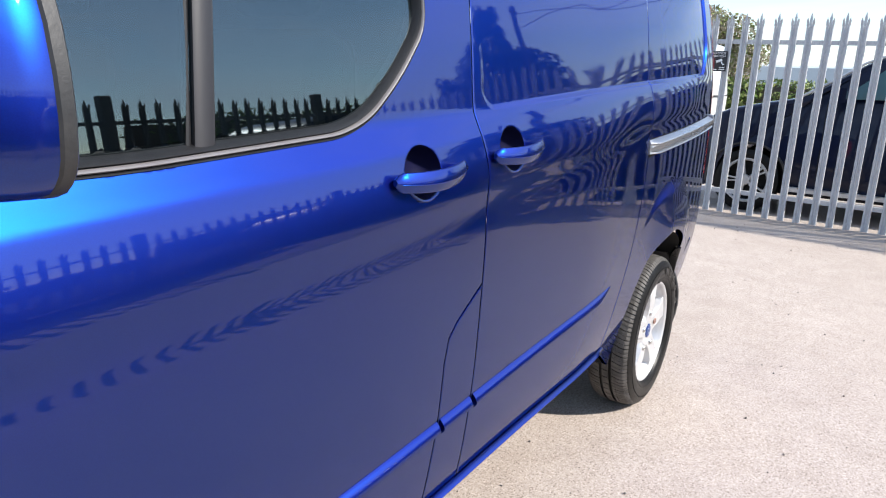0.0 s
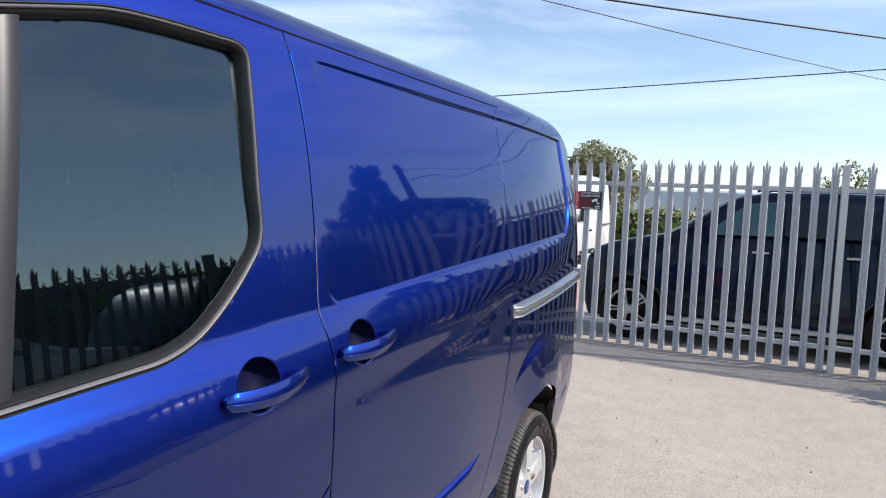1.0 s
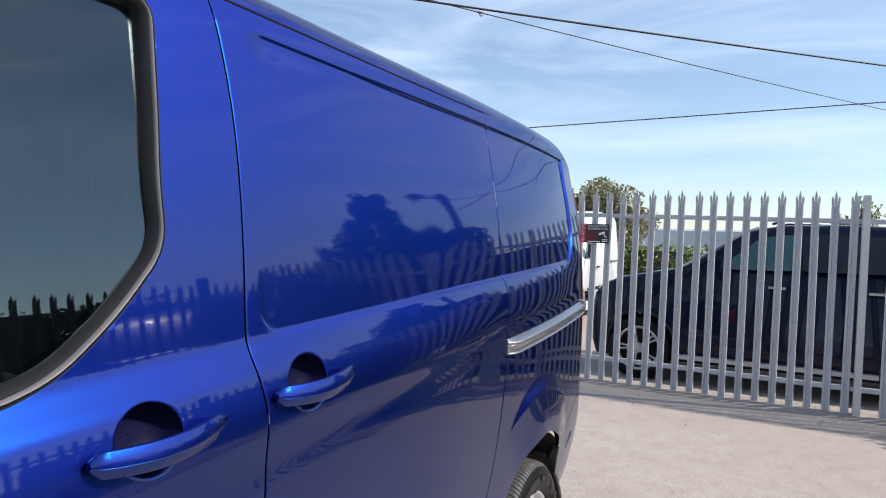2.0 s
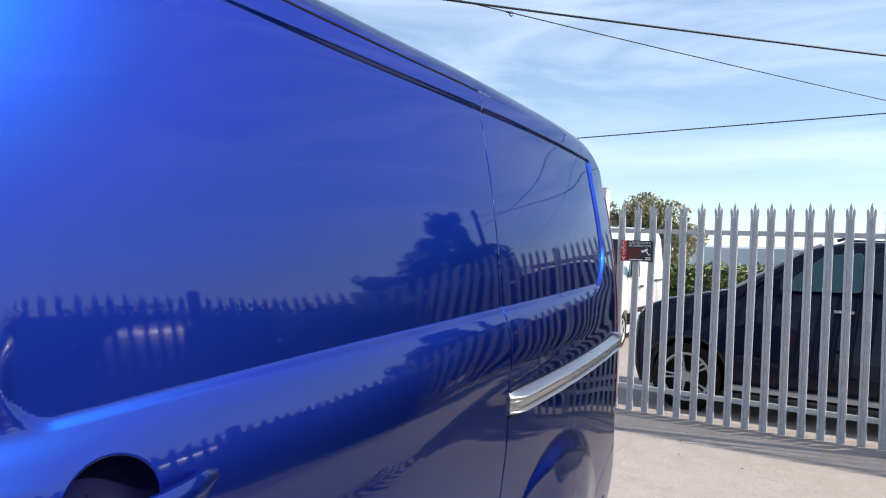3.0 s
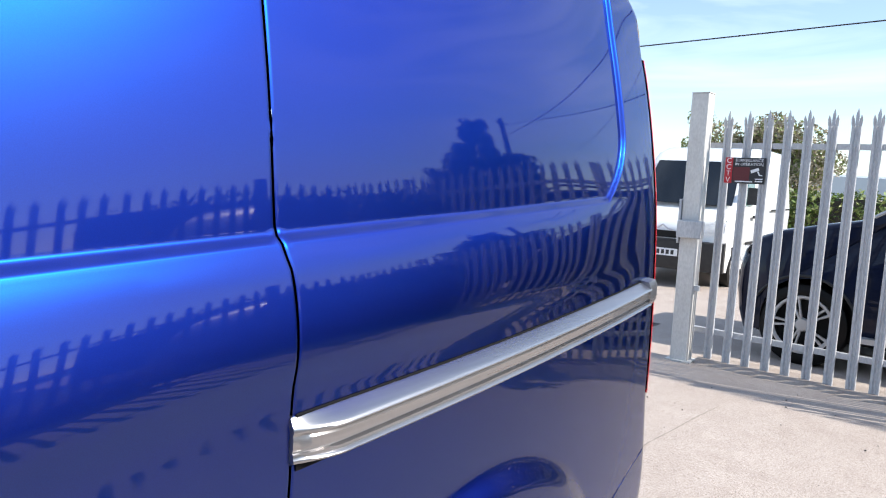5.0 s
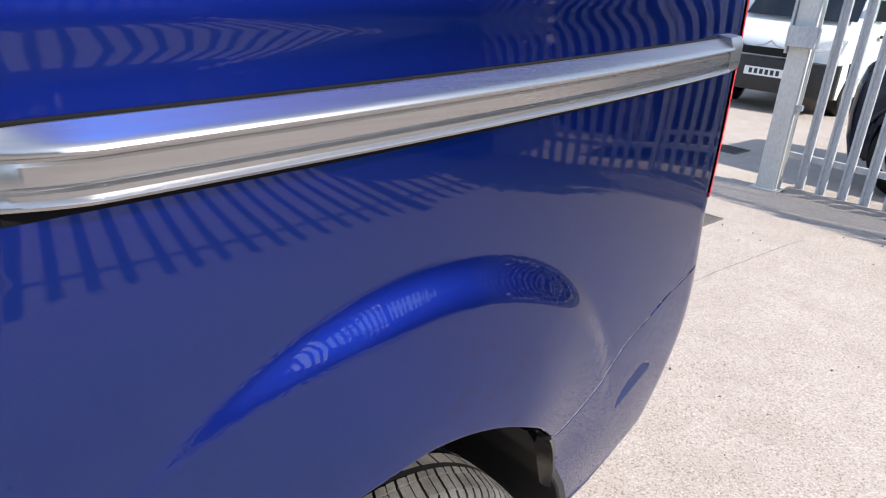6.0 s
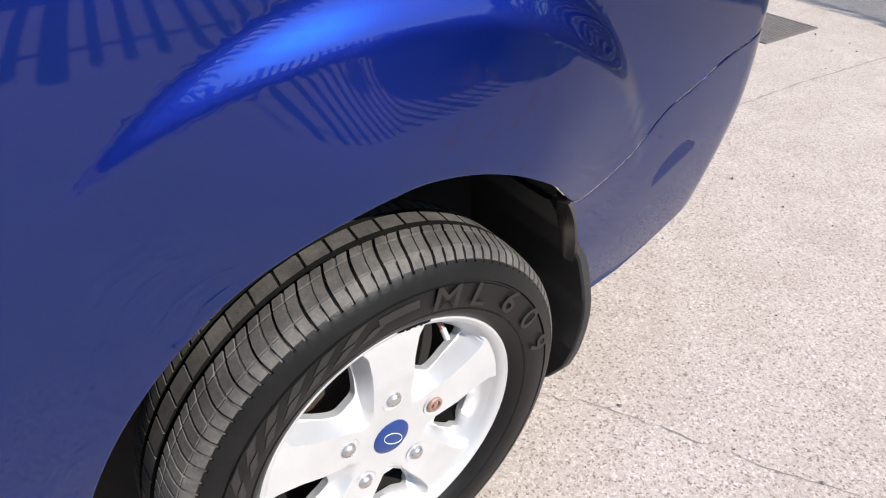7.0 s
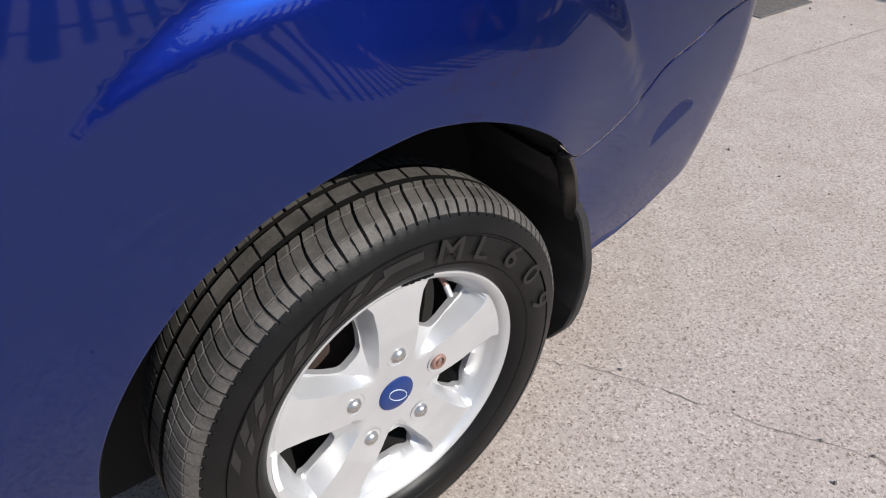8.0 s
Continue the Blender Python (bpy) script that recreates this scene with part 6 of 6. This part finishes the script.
# ---------------------------------------------------------------- plants, pole, cables, distance
def leaves(count, spots, size, seed, flat=0.0):
    """Many small leaf blades round (centre, radii) spots, as lists for one mesh."""
    rs = np.random.RandomState(seed)
    V, F = [], []
    weights = np.array([r[0] * r[1] * r[2] for _, r in spots]) ** (2 / 3)
    pick = rs.choice(len(spots), count, p=weights / weights.sum())
    for k in pick:
        c, r = spots[k]
        d = rs.normal(size=3)
        d /= np.linalg.norm(d)
        rad = rs.uniform(0.35, 1.0) ** 0.45
        p = np.array(c) + d * np.array(r) * rad
        s = size * rs.uniform(0.6, 1.5)
        u = rs.normal(size=3)
        u /= np.linalg.norm(u)
        v = np.cross(u, rs.normal(size=3))
        v /= np.linalg.norm(v)
        n = len(V)
        V += [tuple(p - u * s), tuple(p + v * s * 0.45), tuple(p + u * s), tuple(p - v * s * 0.45)]
        F.append((n, n + 1, n + 2, n + 3))
    return V, F


def foliage(name, V, F, mat, parent, label=""):
    me = bpy.data.meshes.new(name)
    me.from_pydata(V, [], F)
    me.materials.append(mat)
    ob = new(name, me)
    attach(ob, parent)
    if label:
        tagged(ob, label)
    return ob


def tree(name, label, at, height, spread, mats, count, seed, leaf=0.07, layered=False):
    e = thing(name, label, "tree", at=at)
    rnd = random.Random(seed)
    o = Vector(at)
    trunk = rod([o + Vector((0, 0, -0.1)), o + Vector((0.05, 0, height * 0.3)), o + Vector((-0.05, 0.05, height * 0.6)), o + Vector((0.05, 0, height * 0.92))], 0.1, 9, taper=[0.05 * height, 0.04 * height, 0.026 * height, 0.006 * height])
    limbs, spots = [], []
    for k in range(13):
        a, h = rnd.uniform(0, 6.28), height * rnd.uniform(0.25, 0.85)
        reach = spread * rnd.uniform(0.45, 1.0) * (1.15 - 0.55 * h / height)
        start = o + Vector((0, 0, h * 0.85))
        end = o + Vector((math.cos(a) * reach, math.sin(a) * reach, min(height, h + rnd.uniform(0.05, 0.28) * height)))
        mid = (start + end) / 2 + Vector((0, 0, rnd.uniform(-0.1, 0.15)))
        rod([start, mid, end], 0.02, 6, bm=trunk, taper=[0.018 * height, 0.011 * height, 0.003 * height])
        for f in (0.55, 0.8, 1.0):
            c = start.lerp(end, f)
            s = spread * rnd.uniform(0.16, 0.34)
            spots.append((tuple(c), (s * 1.5, s * 1.5, s * 0.4) if layered else (s, s, s * 0.75)))
    part("trunk", trunk, M_BARK, e)
    share = count // len(mats)
    for i, mt in enumerate(mats):
        V, F = leaves(share, spots, leaf, seed + i)
        foliage("crown", V, F, mt, e)
    return e


def ivy_tree(at):
    """A ragged ivy-clad tree: one narrow leader with ragged sprays over a broad uneven skirt."""
    e = thing("ivy_tree", "ragged ivy-clad tree beyond the corner of the yard", "tree", at=at)
    o, rnd = Vector(at), random.Random(21)
    u = Vector((0.86, -0.5, 0))
    v = Vector((0.5, 0.86, 0))
    up = Vector((0, 0, 1))
    wood, spots = bmesh.new(), []
    rod([o + up * -0.1, o + u * 0.1 + up * 1.4, o + up * 2.9, o - u * 0.1 + up * 4.2], 0.1, 9, bm=wood, taper=[0.16, 0.12, 0.06, 0.012])
    rod([o + up * 0.8, o - u * 0.5 + up * 1.8, o - u * 0.9 + up * 2.8], 0.1, 8, bm=wood, taper=[0.09, 0.06, 0.01])
    # skirt: leaf clumps filling the uneven outline
    for k in range(300):
        a = rnd.uniform(-1.7, 1.75)
        top = float(np.interp(a, [-1.75, -1.5, -1.1, -0.9, -0.7, -0.5, -0.35, 0.3, 0.6, 1.0, 1.4, 1.75], [2.0, 3.0, 3.3, 3.1, 3.3, 3.15, 3.2, 3.2, 2.95, 2.6, 2.25, 1.9]))
        z = top * (1 - 0.8 * rnd.random() ** 2.2)
        c = o + u * a + v * rnd.uniform(-0.6, 0.6) + up * z
        s = rnd.uniform(0.18, 0.34) if z < top * 0.85 else rnd.uniform(0.09, 0.19)
        spots.append((tuple(c - up * s * 0.7), (s * 1.3, s * 1.2, s * 0.8)))
        root = o + u * (0.3 * a) + up * (z * 0.7)
        rod([root, (root + c) / 2 + up * 0.06, c], 0.02, 5, bm=wood, taper=[0.03, 0.018, 0.005])
    # ragged sprays up the leader and reaching out over one side
    for k in range(95):
        z = 1.9 + 2.35 * rnd.random() ** 0.9
        side = rnd.choice((1, 1, 1, -1))
        most = float(np.interp(z, [1.9, 2.3, 2.8, 3.3, 3.7, 4.0, 4.3], [2.0, 1.7, 1.25, 0.75, 0.5, 0.42, 0.28])) * (1.0 if side > 0 else 0.55)
        reach = most * rnd.uniform(0.45, 1.05)
        c0 = o - u * (0.1 * (z - 2.9) / 1.3) + up * (z - 0.05)
        c1 = c0 + (u * side + v * rnd.uniform(-0.5, 0.5)).normalized() * reach + up * rnd.uniform(-0.12, 0.38)
        rod([c0, c1], 0.01, 5, bm=wood, taper=[0.014, 0.004])
        for f in (0.55, 0.75, 0.9, 1.0):
            w = rnd.uniform(0.07, 0.17)
            spots.append((tuple(c0.lerp(c1, f) + up * rnd.uniform(-0.06, 0.06)), (w * 1.25, w * 1.25, w * 0.95)))
    part("trunk", wood, M_BARK, e)
    for i, mt in enumerate((M_IVY, M_HEDGE)):
        V, F = leaves(36000, spots, 0.040, 33 + i)
        foliage("crown", V, F, mt, e)
    return e


ivy_tree((6.75, 13.2, 0))
tree("bush_tree", "bushy tree with dry twigs and fresh green leaves", (-5.6, 25.5, 0), 3.25, 2.4, [M_TWIG, M_TWIG, M_SPRING], 20000, 5, 0.06)
tree("young_tree", "slender young tree with sparse leaves", (-11.2, 26.0, 0), 5.2, 0.8, [M_SPRING], 1400, 7, 0.07)
tree("young_tree", "slender young tree with sparse leaves", (-8.3, 27.0, 0), 4.0, 1.3, [M_SPRING], 2600, 9, 0.06)
tree("young_tree", "slender young tree with sparse leaves", (2.6, 24.0, 0), 3.1, 0.9, [M_SPRING], 1300, 8, 0.06)


def hedge(name, label, x0, x1, y0, y1, top, count, seed, mats):
    e = thing(name, label, "hedge", at=((x0 + x1) / 2, (y0 + y1) / 2, 0))
    rnd = random.Random(seed)
    spots = []
    for k in range(int(6 * max(x1 - x0, y1 - y0))):
        x, y = rnd.uniform(x0, x1), rnd.uniform(y0, y1)
        for z in (0.25, 0.6, 0.85):
            s = top * rnd.uniform(0.16, 0.24)
            spots.append(((x, y, top * z + rnd.uniform(-0.1, 0.06) - s * 0.3), (s * 1.6, s * 1.2, s)))
    core = bmesh.new()
    rows = []
    for k in range(30):
        t = k / 29
        x, y = x0 + (x1 - x0) * t, y0 + (y1 - y0) * t
        if (x1 - x0) > (y1 - y0):
            rows.append([(x, (y0 + y1) / 2 + a, z * top * (0.88 + 0.06 * noise.noise((k * 0.7, z, seed)))) for a, z in ((-0.22, 0), (-0.2, 0.6), (-0.1, 1), (0.1, 1), (0.2, 0.6), (0.22, 0))])
        else:
            rows.append([((x0 + x1) / 2 + a, y, z * top * (0.88 + 0.06 * noise.noise((k * 0.7, z, seed)))) for a, z in ((-0.22, 0), (-0.2, 0.6), (-0.1, 1), (0.1, 1), (0.2, 0.6), (0.22, 0))])
    part("hedge_core", loft(rows, bm=core), M_BARK, e)
    for i, mt in enumerate(mats):
        V, F = leaves(count // len(mats), spots, 0.055, seed + 50 + i)
        foliage("hedge_leaves", V, F, mt, e)
    return e


hedge("hedge", "clipped green hedge behind the parked car", -5.2, 6.5, 18.6, 19.6, 1.52, 26000, 11, [M_HEDGE, M_SPRING])
hedge("hedge", "dark overgrown hedge behind the parked cars", 8.3, 9.0, -16.0, 3.0, 2.3, 26000, 12, [M_IVY, M_HEDGE])
hedge("hedge", "dark overgrown hedge behind the parked cars", 8.3, 9.0, 5.3, 11.0, 2.3, 9000, 14, [M_IVY, M_HEDGE])
hedge("hedge", "dark overgrown hedge beyond the corner of the fence", 5.6, 11.5, 10.0, 11.2, 2.2, 13000, 13, [M_IVY, M_HEDGE])
hedge("hedge", "dark ivy growing over the end of the palisade fence", 3.6, 4.45, 6.78, 7.12, 1.85, 7000, 15, [M_IVY, M_HEDGE])

pole = thing("telegraph_pole", "leaning creosoted telegraph pole carrying cables", "pole", at=(5.6, 13.0, 0))
part("pole_shaft", rod([(5.6, 13.0, -0.1), (5.66, 13.0, 2.3), (5.72, 13.0, 4.3)], 0.1, 12, taper=[0.10, 0.085, 0.07]), M_CREOSOTE, pole)
part("cross_arm", box(5.69, 5.75, 12.8, 13.2, 4.14, 4.19), M_CREOSOTE, pole)


def cable(a, b, sag, radius):
    a, b = Vector(a), Vector(b)
    pts = [a.lerp(b, t) - Vector((0, 0, sag * 4 * t * (1 - t))) for t in np.linspace(0, 1, 25)]
    ob = part("overhead_cable", rod(pts, radius, 6), M_WIRE, None)
    return tagged(ob, "thin black overhead cable against the sky", "cable", "overhead cables")


cable((5.70, 13.27, 3.81), (-9.5, -0.17, 4.055), 0.11, 0.011)
thin_cable = cable((5.95, 19.3, 3.975), (-9.5, -4.92, 4.12), 0.21, 0.006)
clip_at = Vector((5.95, 19.3, 3.975)).lerp(Vector((-9.5, -4.92, 4.12)), 0.53) - Vector((0, 0, 0.21 * 4 * 0.53 * 0.47))
clip = rod([clip_at + Vector((0.02, 0.03, 0.004)), clip_at, clip_at - Vector((0.02, 0.03, 0.0))], 0.012, 8, taper=[0.009, 0.014, 0.009])
rod([clip_at, clip_at + Vector((0.0, 0.0, -0.022)), clip_at + Vector((0.012, 0.016, -0.036)), clip_at + Vector((0.020, 0.028, -0.024))], 0.006, 6, bm=clip)
part("cable_clip", clip, M_WIRE, thin_cable, "small black clip on the cable")
cable((5.72, 13.2, 4.135), (-13.0, 7.7, 2.45), 0.03, 0.009)

# low wooded rise along the horizon, distance haze painted into its colour
hill = bmesh.new()
rows = []
for k in range(97):
    a = 2 * math.pi * k / 96
    h = 6.5 + 2.5 * noise.noise((math.cos(a) * 3, math.sin(a) * 3, 2)) + 1.2 * noise.noise((math.cos(a) * 14, math.sin(a) * 14, 5))
    rows.append([(260 * math.cos(a), 260 * math.sin(a), -2), (262 * math.cos(a), 262 * math.sin(a), h), (300 * math.cos(a), 300 * math.sin(a), h + 1.5), (330 * math.cos(a), 330 * math.sin(a), -2)])
tagged(part("backdrop_rise", loft(rows, closed=False, bm=hill), M_HILL, None), "low hazy wooded rise on the horizon", "backdrop", kind="structure")
